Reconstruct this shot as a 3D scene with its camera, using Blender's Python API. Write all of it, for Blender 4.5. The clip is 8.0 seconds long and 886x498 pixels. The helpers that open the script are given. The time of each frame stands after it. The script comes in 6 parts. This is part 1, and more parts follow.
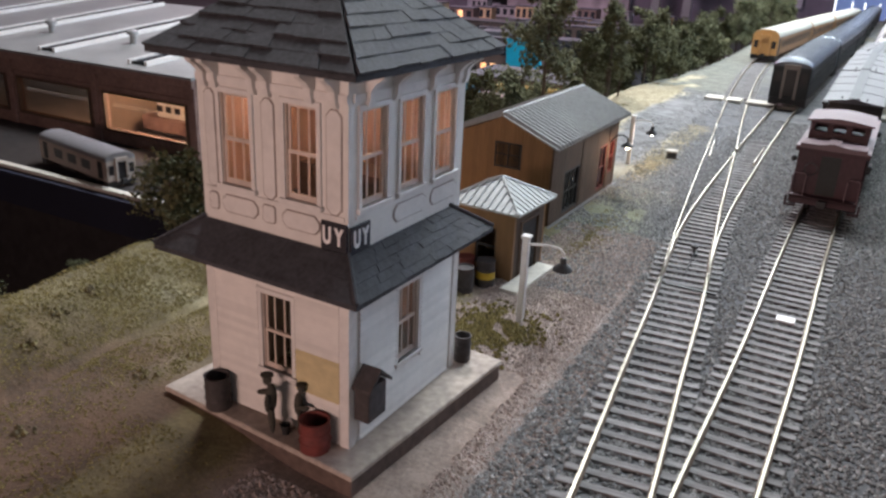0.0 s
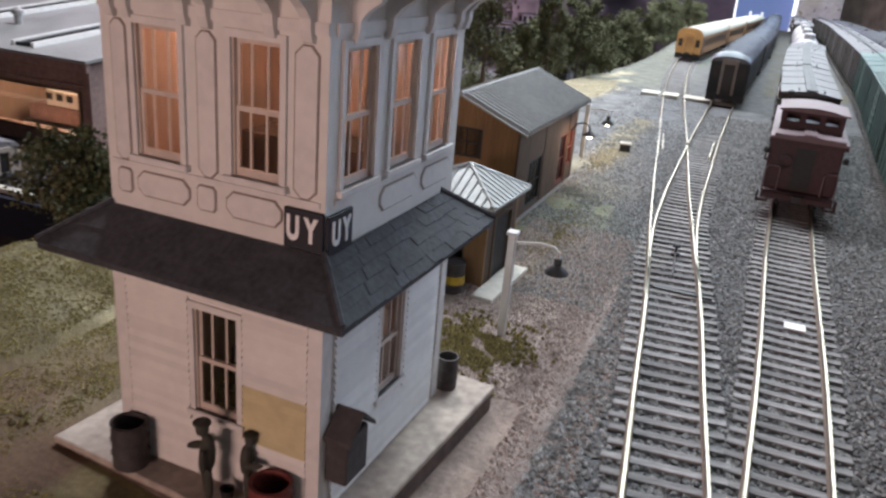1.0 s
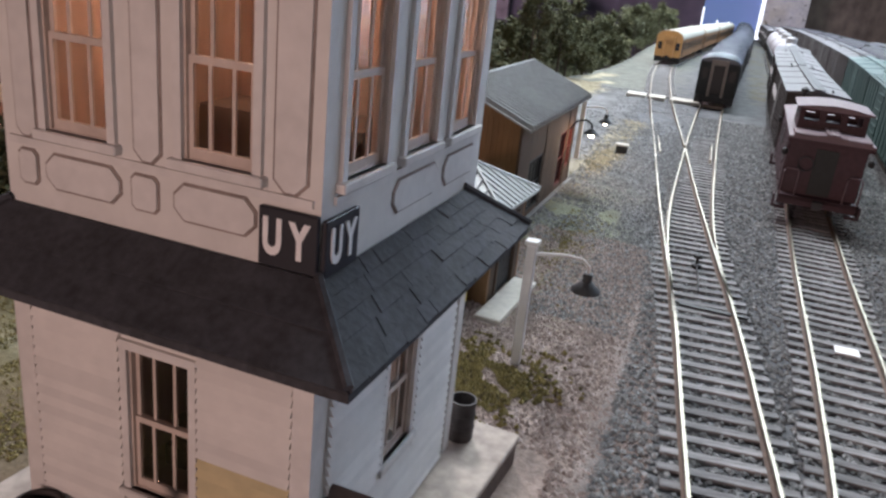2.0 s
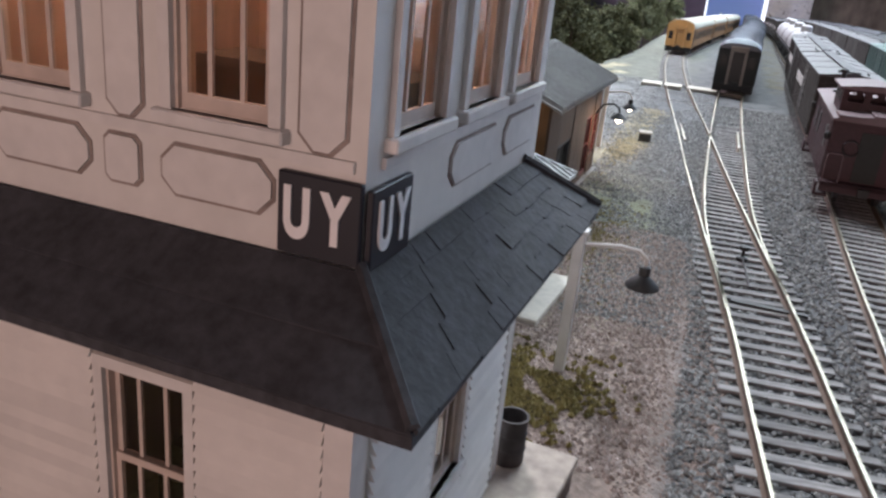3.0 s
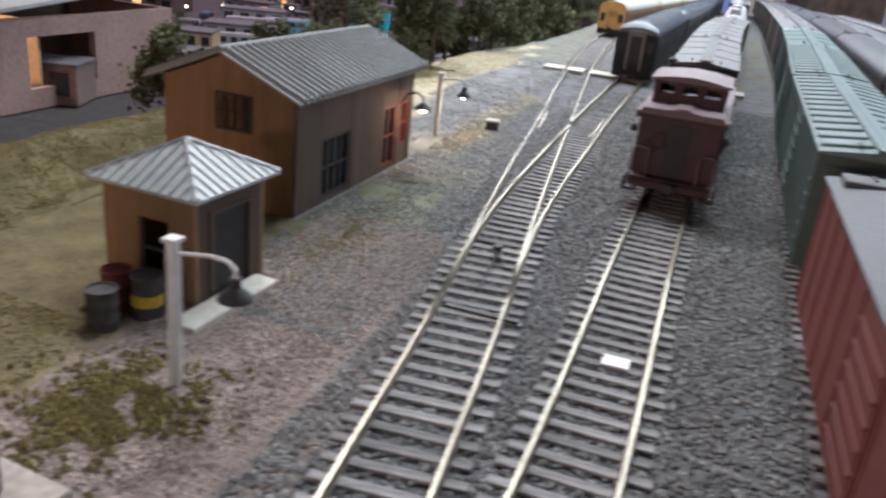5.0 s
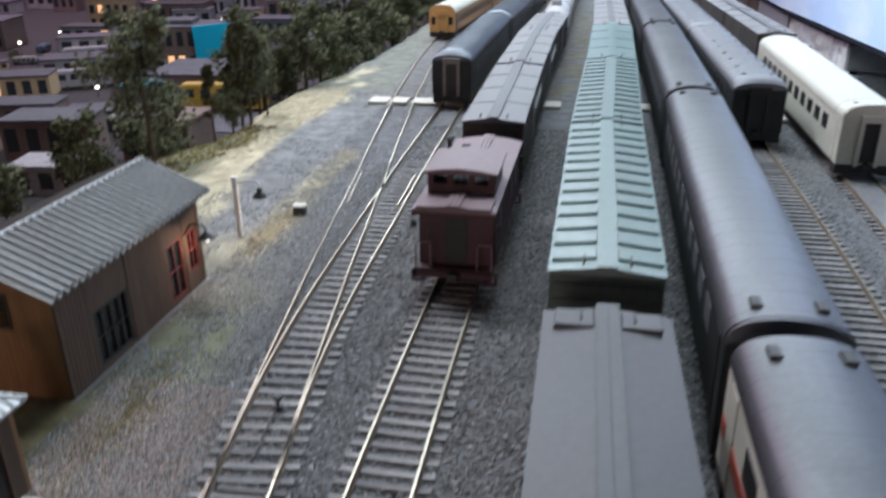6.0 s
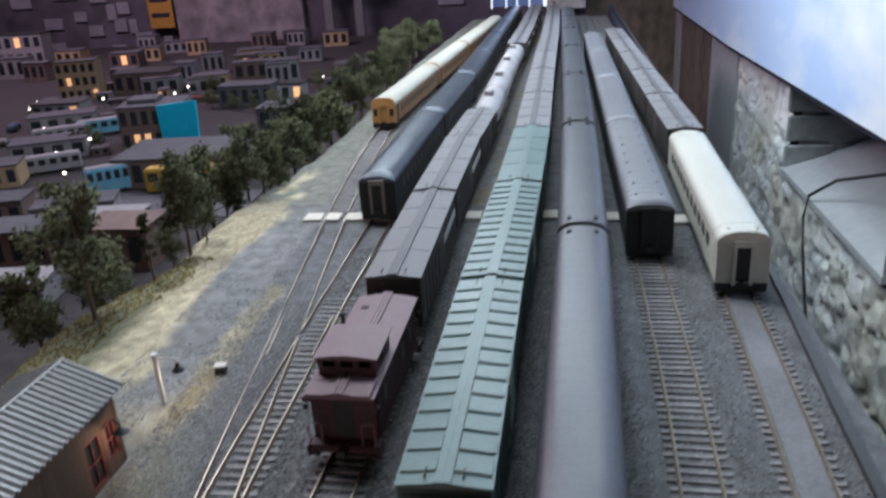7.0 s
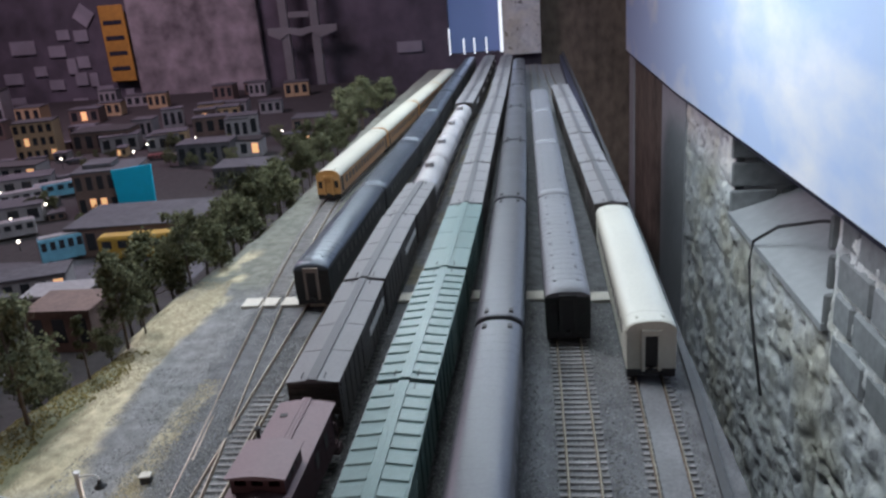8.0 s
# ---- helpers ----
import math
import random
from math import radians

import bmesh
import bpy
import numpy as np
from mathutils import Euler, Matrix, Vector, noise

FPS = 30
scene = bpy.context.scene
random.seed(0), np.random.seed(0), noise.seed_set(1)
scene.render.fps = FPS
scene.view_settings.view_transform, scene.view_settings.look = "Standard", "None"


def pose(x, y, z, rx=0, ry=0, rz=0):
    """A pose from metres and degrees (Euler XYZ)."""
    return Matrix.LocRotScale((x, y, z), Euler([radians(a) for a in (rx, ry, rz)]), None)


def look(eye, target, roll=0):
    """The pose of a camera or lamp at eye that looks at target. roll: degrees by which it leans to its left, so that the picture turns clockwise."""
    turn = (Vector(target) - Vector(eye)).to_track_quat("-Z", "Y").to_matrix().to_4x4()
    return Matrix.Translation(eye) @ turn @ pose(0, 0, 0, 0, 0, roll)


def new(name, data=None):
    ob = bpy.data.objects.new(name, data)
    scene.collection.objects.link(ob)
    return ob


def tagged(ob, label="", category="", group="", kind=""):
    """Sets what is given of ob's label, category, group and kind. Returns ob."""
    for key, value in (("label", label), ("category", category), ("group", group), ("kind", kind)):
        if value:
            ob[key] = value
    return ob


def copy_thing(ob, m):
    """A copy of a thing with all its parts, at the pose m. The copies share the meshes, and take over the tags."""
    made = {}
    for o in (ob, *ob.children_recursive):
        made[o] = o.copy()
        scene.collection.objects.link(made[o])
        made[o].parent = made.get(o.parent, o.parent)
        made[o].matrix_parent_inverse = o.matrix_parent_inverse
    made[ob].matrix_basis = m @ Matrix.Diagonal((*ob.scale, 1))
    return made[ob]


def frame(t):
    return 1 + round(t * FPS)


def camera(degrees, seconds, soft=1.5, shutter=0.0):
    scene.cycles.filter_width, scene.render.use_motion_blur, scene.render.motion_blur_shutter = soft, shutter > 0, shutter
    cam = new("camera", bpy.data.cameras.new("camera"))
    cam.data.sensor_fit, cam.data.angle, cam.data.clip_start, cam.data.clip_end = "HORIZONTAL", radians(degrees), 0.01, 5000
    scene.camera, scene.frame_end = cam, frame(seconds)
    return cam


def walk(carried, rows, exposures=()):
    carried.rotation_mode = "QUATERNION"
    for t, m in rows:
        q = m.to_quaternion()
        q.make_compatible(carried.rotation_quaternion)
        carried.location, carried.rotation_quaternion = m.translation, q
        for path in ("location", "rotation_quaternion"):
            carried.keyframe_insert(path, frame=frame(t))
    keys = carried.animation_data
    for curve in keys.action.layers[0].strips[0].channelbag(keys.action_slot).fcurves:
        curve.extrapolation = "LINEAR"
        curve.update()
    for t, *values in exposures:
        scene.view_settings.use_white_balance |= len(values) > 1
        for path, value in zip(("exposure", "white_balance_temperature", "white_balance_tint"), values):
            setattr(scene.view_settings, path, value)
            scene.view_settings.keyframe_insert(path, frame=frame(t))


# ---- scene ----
MM = 0.001
cam = camera(58.5, 8.0, soft=2.5, shutter=0.45)
PATH = [  # seconds, eye and target in millimetres, roll
    (0, (9.55, -135.61, 123.79), (-33.55, -52.95, 87.61), 2.7),
    (0.5, (-9.66, -121.22, 112.91), (-48.02, -36.43, 76.31), 3.9),
    (1, (-26.25, -103.04, 104.65), (-58.89, -15.33, 69.40), 5.0),
    (2.5, (-54.67, -61.20, 85.92), (-83.17, 28.41, 51.90), 6.1),
    (3, (-60.41, -53.72, 81.66), (-89.16, 35.65, 47.24), 5.7),
    (3.5, (-63.02, -44.27, 80.51), (-93.85, 44.65, 46.70), 6.2),
    (4, (-51.91, -31.54, 83.91), (-85.46, 55.78, 48.57), 5.5),
    (5.5, (32.25, -7.82, 104.96), (11.06, 82.31, 67.18), 4.0),
    (6, (45.77, 3.18, 147.41), (30.08, 93.52, 107.51), -0.7),
    (6.5, (68.97, -0.59, 190.46), (54.16, 89.96, 150.69), -2.2),
    (7, (98.25, -1.61, 226.56), (83.69, 90.05, 189.33), -3.7),
    (7.5, (121.43, -1.22, 251.66), (109.43, 91.79, 216.95), -3.3),
    (8, (137.50, -3.60, 271.64), (126.29, 89.95, 238.11), -4.7),
]
EXPOSURES = [(0, 0.32, 6800, 10), (1.0, 0.28, 6700, 10), (2.5, 0.18, 6550, 10), (3.5, 0.2, 6550, 10), (4.0, 0.26, 6950, 16), (5.5, 0.05, 6600, 10), (6.0, -0.08, 6400, 10), (6.5, -0.24, 6350, 10), (7.0, -0.43, 6400, 10), (8.0, -0.58, 6500, 10)]
walk(cam, [(t, look([MM * v for v in eye], [MM * v for v in aim], roll)) for t, eye, aim, roll in PATH], EXPOSURES)

# ---- light: lamps over the layout in a dark cellar room ----
world = bpy.data.worlds.new("room_air")
scene.world = world
world.use_nodes = True
world.node_tree.nodes["Background"].inputs[0].default_value = (0.5, 0.5, 0.6, 1)
world.node_tree.nodes["Background"].inputs[1].default_value = 0.032


def area_lamp(name, at, to, w, h, watts, colour):
    data = bpy.data.lights.new(name, "AREA")
    data.shape, data.size, data.size_y, data.energy, data.color = "RECTANGLE", w * MM, h * MM, watts, colour
    ob = new(name, data)
    ob.matrix_world = look([v * MM for v in at], [v * MM for v in to])
    return ob


def bulb_lamp(name, at, watts, colour, radius=1.0):
    data = bpy.data.lights.new(name, "POINT")
    data.energy, data.color, data.shadow_soft_size = watts, colour, radius * MM
    ob = new(name, data)
    ob.location = [v * MM for v in at]
    return ob


area_lamp("yard_lamp", (-60, 800, 1100), (90, 620, 0), 90, 620, 11.5, (0.80, 0.92, 1.0))
area_lamp("bank_lamp", (-470, 760, 900), (-60, 240, 0), 190, 190, 7.5, (0.92, 0.94, 1.0))
area_lamp("board_lamp", (250, 1480, 820), (590, 1380, 0), 110, 1500, 28.0, (0.78, 0.90, 1.0))
area_lamp("aisle_lamp", (-175, -660, 104), (-90, 20, 56), 240, 70, 1.6, (1.0, 0.70, 0.64))
# added mauve fill for the town and end wall, no fixture known there
area_lamp("town_fill", (-1500, 2150, 1150), (-1400, 2300, -100), 700, 500, 37.0, (0.86, 0.66, 0.84))

# ---- materials ----
def nodes_of(name):
    m = bpy.data.materials.new(name)
    m.use_nodes = True
    return m, m.node_tree.nodes, m.node_tree.links.new, m.node_tree.nodes["Principled BSDF"]


def material(name, colour, rough=0.7, metal=0.0, spread=0.25, grain=0.5, coarse=0.05, bump=0.15, tint=None, each=0.0, stretch=(1, 1, 1), relief=0.3):
    """Colour with variation at two sizes (per millimetre), a fine relief, and a shift from piece to piece."""
    m, n, link, b = nodes_of(name)
    b.inputs["Roughness"].default_value, b.inputs["Metallic"].default_value = rough, metal
    co, mp = n.new("ShaderNodeTexCoord"), n.new("ShaderNodeMapping")
    mp.inputs["Scale"].default_value = stretch
    link(co.outputs["Object"], mp.inputs["Vector"])
    fine, big = n.new("ShaderNodeTexNoise"), n.new("ShaderNodeTexNoise")
    for tex, s in ((fine, grain), (big, coarse)):
        tex.inputs["Scale"].default_value, tex.inputs["Detail"].default_value = s * 1000, 4
        link(mp.outputs[0], tex.inputs["Vector"])
    add = n.new("ShaderNodeMath")
    add.operation = "ADD"
    link(fine.outputs["Fac"], add.inputs[0]), link(big.outputs["Fac"], add.inputs[1])
    half = n.new("ShaderNodeMath")
    half.operation, half.inputs[1].default_value = "MULTIPLY", 0.5
    link(add.outputs[0], half.inputs[0])
    ramp = n.new("ShaderNodeValToRGB")
    lo = [max(0, c * (1 - spread)) for c in colour]
    hi = [min(1, c * (1 + spread)) for c in (tint or colour)]
    ramp.color_ramp.elements[0].position, ramp.color_ramp.elements[1].position = 0.36, 0.64
    ramp.color_ramp.elements[0].color, ramp.color_ramp.elements[1].color = (*lo, 1), (*hi, 1)
    link(half.outputs[0], ramp.inputs[0])
    out = ramp.outputs[0]
    if each:
        info, rng, hsv = n.new("ShaderNodeObjectInfo"), n.new("ShaderNodeMapRange"), n.new("ShaderNodeHueSaturation")
        rng.inputs[3].default_value, rng.inputs[4].default_value = 1 - each, 1 + each
        link(info.outputs["Random"], rng.inputs[0]), link(rng.outputs[0], hsv.inputs["Value"])
        link(out, hsv.inputs["Color"])
        out = hsv.outputs[0]
    link(out, b.inputs["Base Color"])
    wear = n.new("ShaderNodeMapRange")
    wear.inputs[3].default_value, wear.inputs[4].default_value = max(0.05, rough - 0.12), min(1, rough + 0.12)
    link(big.outputs["Fac"], wear.inputs[0]), link(wear.outputs[0], b.inputs["Roughness"])
    if bump:
        bp = n.new("ShaderNodeBump")
        bp.inputs["Strength"].default_value, bp.inputs["Distance"].default_value = bump, relief * MM
        link(fine.outputs["Fac"], bp.inputs["Height"]), link(bp.outputs[0], b.inputs["Normal"])
    return m


def glow(name, colour, strength):
    m, n, link, b = nodes_of(name)
    b.inputs["Base Color"].default_value = (*colour, 1)
    b.inputs["Emission Color"].default_value, b.inputs["Emission Strength"].default_value = (*colour, 1), strength
    return m


def coloured(name, grain=0.7, rough=0.95, bump=0.8, spread=0.45, relief=0.6):
    """Ground cover: the kind of soil comes from the mesh, the grain from noise."""
    m, n, link, b = nodes_of(name)
    b.inputs["Roughness"].default_value = rough
    col, co, tex, big = n.new("ShaderNodeVertexColor"), n.new("ShaderNodeTexCoord"), n.new("ShaderNodeTexNoise"), n.new("ShaderNodeTexNoise")
    col.layer_name = "soil"
    tex.inputs["Scale"].default_value, tex.inputs["Detail"].default_value, tex.inputs["Roughness"].default_value = grain * 1000, 5, 0.7
    big.inputs["Scale"].default_value, big.inputs["Detail"].default_value = grain * 130, 3
    link(co.outputs["Object"], tex.inputs["Vector"]), link(co.outputs["Object"], big.inputs["Vector"])
    mixer = n.new("ShaderNodeMath")
    mixer.operation = "ADD"
    link(tex.outputs["Fac"], mixer.inputs[0]), link(big.outputs["Fac"], mixer.inputs[1])
    rng, hsv, bp = n.new("ShaderNodeMapRange"), n.new("ShaderNodeHueSaturation"), n.new("ShaderNodeBump")
    rng.inputs[1].default_value, rng.inputs[2].default_value = 0.7, 1.3
    rng.inputs[3].default_value, rng.inputs[4].default_value = 1 - spread, 1 + spread
    link(mixer.outputs[0], rng.inputs[0]), link(rng.outputs[0], hsv.inputs["Value"]), link(col.outputs[0], hsv.inputs["Color"])
    link(hsv.outputs[0], b.inputs["Base Color"])
    bp.inputs["Strength"].default_value, bp.inputs["Distance"].default_value = bump, relief * MM
    link(tex.outputs["Fac"], bp.inputs["Height"]), link(bp.outputs[0], b.inputs["Normal"])
    return m


def islands(name, colours, rough=0.95):
    """Loose pieces joined in one mesh, each of its own colour."""
    m, n, link, b = nodes_of(name)
    b.inputs["Roughness"].default_value = rough
    geo, ramp = n.new("ShaderNodeNewGeometry"), n.new("ShaderNodeValToRGB")
    els = ramp.color_ramp.elements
    while len(els) < len(colours):
        els.new(0.5)
    for i, c in enumerate(colours):
        els[i].position, els[i].color = i / (len(colours) - 1), (*c, 1)
    link(geo.outputs["Random Per Island"], ramp.inputs[0]), link(ramp.outputs[0], b.inputs["Base Color"])
    return m


def glass(name, tint=(1, 1, 1), rough=0.02):
    m, n, link, b = nodes_of(name)
    b.inputs["Base Color"].default_value, b.inputs["Roughness"].default_value = (*tint, 1), rough
    b.inputs["Transmission Weight"].default_value, b.inputs["IOR"].default_value = 1.0, 1.45
    return m


M_WHITE = material("white_paint", (0.70, 0.67, 0.64), 0.6, spread=0.07, grain=0.35, coarse=0.06, each=0.07)
# white paint with a pool of warm light put into its colour
M_WARMLIT = material("warm_lit_paint", (0.56, 0.47, 0.27), 0.6, spread=0.14, grain=0.35, coarse=0.06, each=0.05)
M_TRIM = material("white_trim", (0.66, 0.63, 0.61), 0.6, spread=0.08, grain=0.5, coarse=0.1)
M_JOINT = material("joint_dark", (0.26, 0.21, 0.19), 0.9, spread=0.3, grain=0.4)
M_SASH = material("sash_paint", (0.56, 0.46, 0.40), 0.6, spread=0.12)
M_SHINGLE = material("shingle", (0.043, 0.043, 0.050), 0.85, spread=0.4, grain=0.9, coarse=0.15, bump=0.5, each=0.1)
M_ROOM_IN = material("stained_panelling", (0.38, 0.26, 0.20), 0.8, spread=0.22, stretch=(1, 1, 0.15))
M_PLINTH = material("stained_concrete", (0.40, 0.335, 0.29), 0.9, spread=0.28, grain=0.4, coarse=0.035)
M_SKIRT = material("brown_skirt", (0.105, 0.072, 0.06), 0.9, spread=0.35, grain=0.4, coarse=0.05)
M_RAILDULL = material("dull_rail", (0.22, 0.195, 0.15), 0.6, 0.5, spread=0.3, coarse=0.02, bump=0)
M_CREAMROOF = material("cream_roof", (0.44, 0.42, 0.35), 0.45, spread=0.1, coarse=0.02)
M_INFILL = material("grey_filler", (0.17, 0.17, 0.175), 0.9, spread=0.25, grain=0.5, coarse=0.03)
M_CONCRETE = material("concrete", (0.56, 0.52, 0.46), 0.9, spread=0.14, grain=0.6, coarse=0.06)
M_TIE = material("tie", (0.20, 0.19, 0.19), 0.85, spread=0.4, grain=0.9, coarse=0.2, each=0.3, stretch=(0.25, 1, 1), bump=0.4)
M_RAIL = material("rail_steel", (0.36, 0.325, 0.265), 0.40, 1.0, spread=0.3, coarse=0.02, bump=0)
M_RUST = material("rail_side", (0.13, 0.09, 0.065), 0.7, spread=0.3)
M_TAN = material("tan_boards", (0.235, 0.13, 0.06), 0.8, spread=0.14, each=0.06, stretch=(1, 1, 0.2))
M_BROWN = material("brown_boards", (0.10, 0.066, 0.045), 0.8, spread=0.2, each=0.1, stretch=(1, 1, 0.2))
M_HUTROOF = material("pale_tin", (0.46, 0.47, 0.47), 0.5, 0.25, spread=0.14, coarse=0.03)
M_TIN = material("tin_roof", (0.30, 0.30, 0.295), 0.5, 0.25, spread=0.16, coarse=0.03, each=0.05)
M_DARK = material("dark_metal", (0.028, 0.027, 0.028), 0.6, spread=0.3)
M_BLACK = material("black_opening", (0.012, 0.011, 0.012), 0.4, bump=0)
M_GREYROOF = material("weathered_grey_roof", (0.148, 0.142, 0.148), 0.62, spread=0.14, coarse=0.02, each=0.1)
M_SMOOTHROOF = material("smooth_dark_roof", (0.075, 0.072, 0.078), 0.58, spread=0.14, coarse=0.02)
M_BROWNCAR = material("dark_brown_side", (0.05, 0.042, 0.038), 0.7, spread=0.3, coarse=0.03)
M_GREEN = material("green_car_paint", (0.105, 0.162, 0.158), 0.38, spread=0.14, coarse=0.02, each=0.05)
M_GREENSIDE = material("green_car_side", (0.045, 0.085, 0.075), 0.55, spread=0.2, coarse=0.03)
M_SILVER = material("stainless_roof", (0.085, 0.085, 0.095), 0.4, 0.4, spread=0.14, coarse=0.02, each=0.05)
M_TANK = material("dusty_tank", (0.34, 0.32, 0.32), 0.5, 0.1, spread=0.2, coarse=0.02)
M_COACHROOF = material("dull_coach_roof", (0.15, 0.15, 0.165), 0.5, 0.2, spread=0.15, coarse=0.02)
M_BLUEROOF = material("blue_grey_roof", (0.072, 0.084, 0.105), 0.32, 0.3, spread=0.12, coarse=0.02)
M_BLACKCAR = material("dark_coach_side", (0.018, 0.021, 0.021), 0.6, spread=0.2)
M_WHITECAR = material("ivory_paint", (0.52, 0.51, 0.44), 0.42, spread=0.06, coarse=0.02)
M_CREAMSIDE = material("ivory_side", (0.60, 0.58, 0.50), 0.5, spread=0.08)
M_RED = material("caboose_red", (0.045, 0.014, 0.02), 0.6, spread=0.2, coarse=0.04)
M_REDROOF = material("caboose_roof", (0.165, 0.108, 0.118), 0.6, spread=0.12, coarse=0.03)
M_CABEND = material("caboose_end", (0.055, 0.019, 0.027), 0.6, spread=0.25, coarse=0.04)
M_REDCAR = material("red_boxcar_side", (0.16, 0.035, 0.03), 0.6, spread=0.2)
M_STRIPE = material("red_stripe", (0.42, 0.06, 0.035), 0.4, spread=0.08)
M_YELLOW = material("orange_yellow", (0.56, 0.29, 0.10), 0.35, spread=0.12)
M_ORANGESIDE = material("dull_orange_side", (0.30, 0.16, 0.075), 0.5, spread=0.2, coarse=0.03)
M_OLDCREAM = material("grimy_cream", (0.30, 0.25, 0.22), 0.7, spread=0.2, coarse=0.03)
M_SLAB = material("grey_render", (0.40, 0.41, 0.42), 0.9, spread=0.08, grain=0.05, coarse=0.006)
M_BRICK = material("painted_brick", (0.24, 0.25, 0.255), 0.9, spread=0.2, grain=0.06, coarse=0.01, each=0.15, bump=0.4, relief=3)
M_BOARDS = material("stained_brown_plaster", (0.16, 0.13, 0.10), 0.9, spread=0.45, grain=0.03, coarse=0.006, stretch=(1, 1, 0.6), bump=0.5, relief=5)
M_WORKS = material("works_brick", (0.23, 0.145, 0.125), 0.85, spread=0.25, grain=0.2, coarse=0.02)
M_ROOM = material("cellar_wall", (0.08, 0.066, 0.085), 0.9, spread=0.5, grain=0.01, coarse=0.002)
M_PLASTER = material("stained_plaster", (0.20, 0.168, 0.18), 0.9, spread=0.6, grain=0.012, coarse=0.003, bump=0.6, relief=6)
M_NAVY = material("navy_curtain", (0.012, 0.013, 0.028), 0.9, spread=0.3, grain=0.02, coarse=0.004)
M_BLUE = material("turquoise_wall", (0.0, 0.44, 0.66), 0.7, spread=0.06, grain=0.1, coarse=0.01)
M_LEAF = islands("foliage", [(0.05, 0.058, 0.027), (0.092, 0.095, 0.045), (0.145, 0.14, 0.07), (0.07, 0.075, 0.04)])
M_BARK = material("bark", (0.10, 0.075, 0.055), 0.9, spread=0.3)
M_SOIL = coloured("soil")
M_STONES = islands("ballast_stones", [(0.085, 0.084, 0.086), (0.19, 0.19, 0.192), (0.31, 0.308, 0.305), (0.135, 0.13, 0.128), (0.41, 0.405, 0.40)])
M_PEBBLES = islands("brown_pebbles", [(0.17, 0.125, 0.105), (0.32, 0.245, 0.22), (0.43, 0.35, 0.32), (0.23, 0.18, 0.16)])
M_TUFT = islands("green_tufts", [(0.115, 0.094, 0.03), (0.18, 0.142, 0.048), (0.25, 0.195, 0.072), (0.08, 0.06, 0.024)])
M_WEED = islands("dry_weeds", [(0.06, 0.045, 0.025), (0.11, 0.085, 0.04), (0.15, 0.12, 0.05), (0.08, 0.055, 0.03)])
M_STRAW = islands("straw_tufts", [(0.37, 0.315, 0.215), (0.43, 0.375, 0.26), (0.32, 0.27, 0.18), (0.24, 0.195, 0.125)])
M_GLASS = glass("window_glass", (1.0, 0.93, 0.86))
M_SIGN = material("sign_black", (0.012, 0.012, 0.02), 0.5, spread=0.1, bump=0)
M_LETTER = material("sign_letter", (0.80, 0.78, 0.78), 0.6, spread=0.05, bump=0)
M_BULB = glow("lit_bulb", (1.0, 0.86, 0.66), 14.0)
M_WARM = glow("lit_window", (1.0, 0.52, 0.24), 1.0)
M_STREET = glow("street_bulb", (1.0, 0.9, 0.78), 7.0)
M_DAY = glow("daylight_opening", (0.30, 0.42, 0.85), 0.2)
M_POSTGLOW = glow("glowing_post", (0.85, 0.92, 1.0), 1.3)


def sky_board():
    m, n, link, b = nodes_of("painted_sky")
    b.inputs["Roughness"].default_value = 0.6
    co, mp, tex, ramp = n.new("ShaderNodeTexCoord"), n.new("ShaderNodeMapping"), n.new("ShaderNodeTexNoise"), n.new("ShaderNodeValToRGB")
    mp.inputs["Scale"].default_value = (1, 1, 2.2)
    tex.inputs["Scale"].default_value, tex.inputs["Detail"].default_value, tex.inputs["Roughness"].default_value = 2.6, 5, 0.5
    e = ramp.color_ramp.elements
    e[0].position, e[0].color = 0.50, (0.52, 0.66, 0.90, 1)
    e[1].position, e[1].color = 0.72, (0.88, 0.90, 0.92, 1)
    link(co.outputs["Object"], mp.inputs[0]), link(mp.outputs[0], tex.inputs["Vector"]), link(tex.outputs["Fac"], ramp.inputs[0])
    link(ramp.outputs[0], b.inputs["Base Color"])
    return m


M_SKY = sky_board()


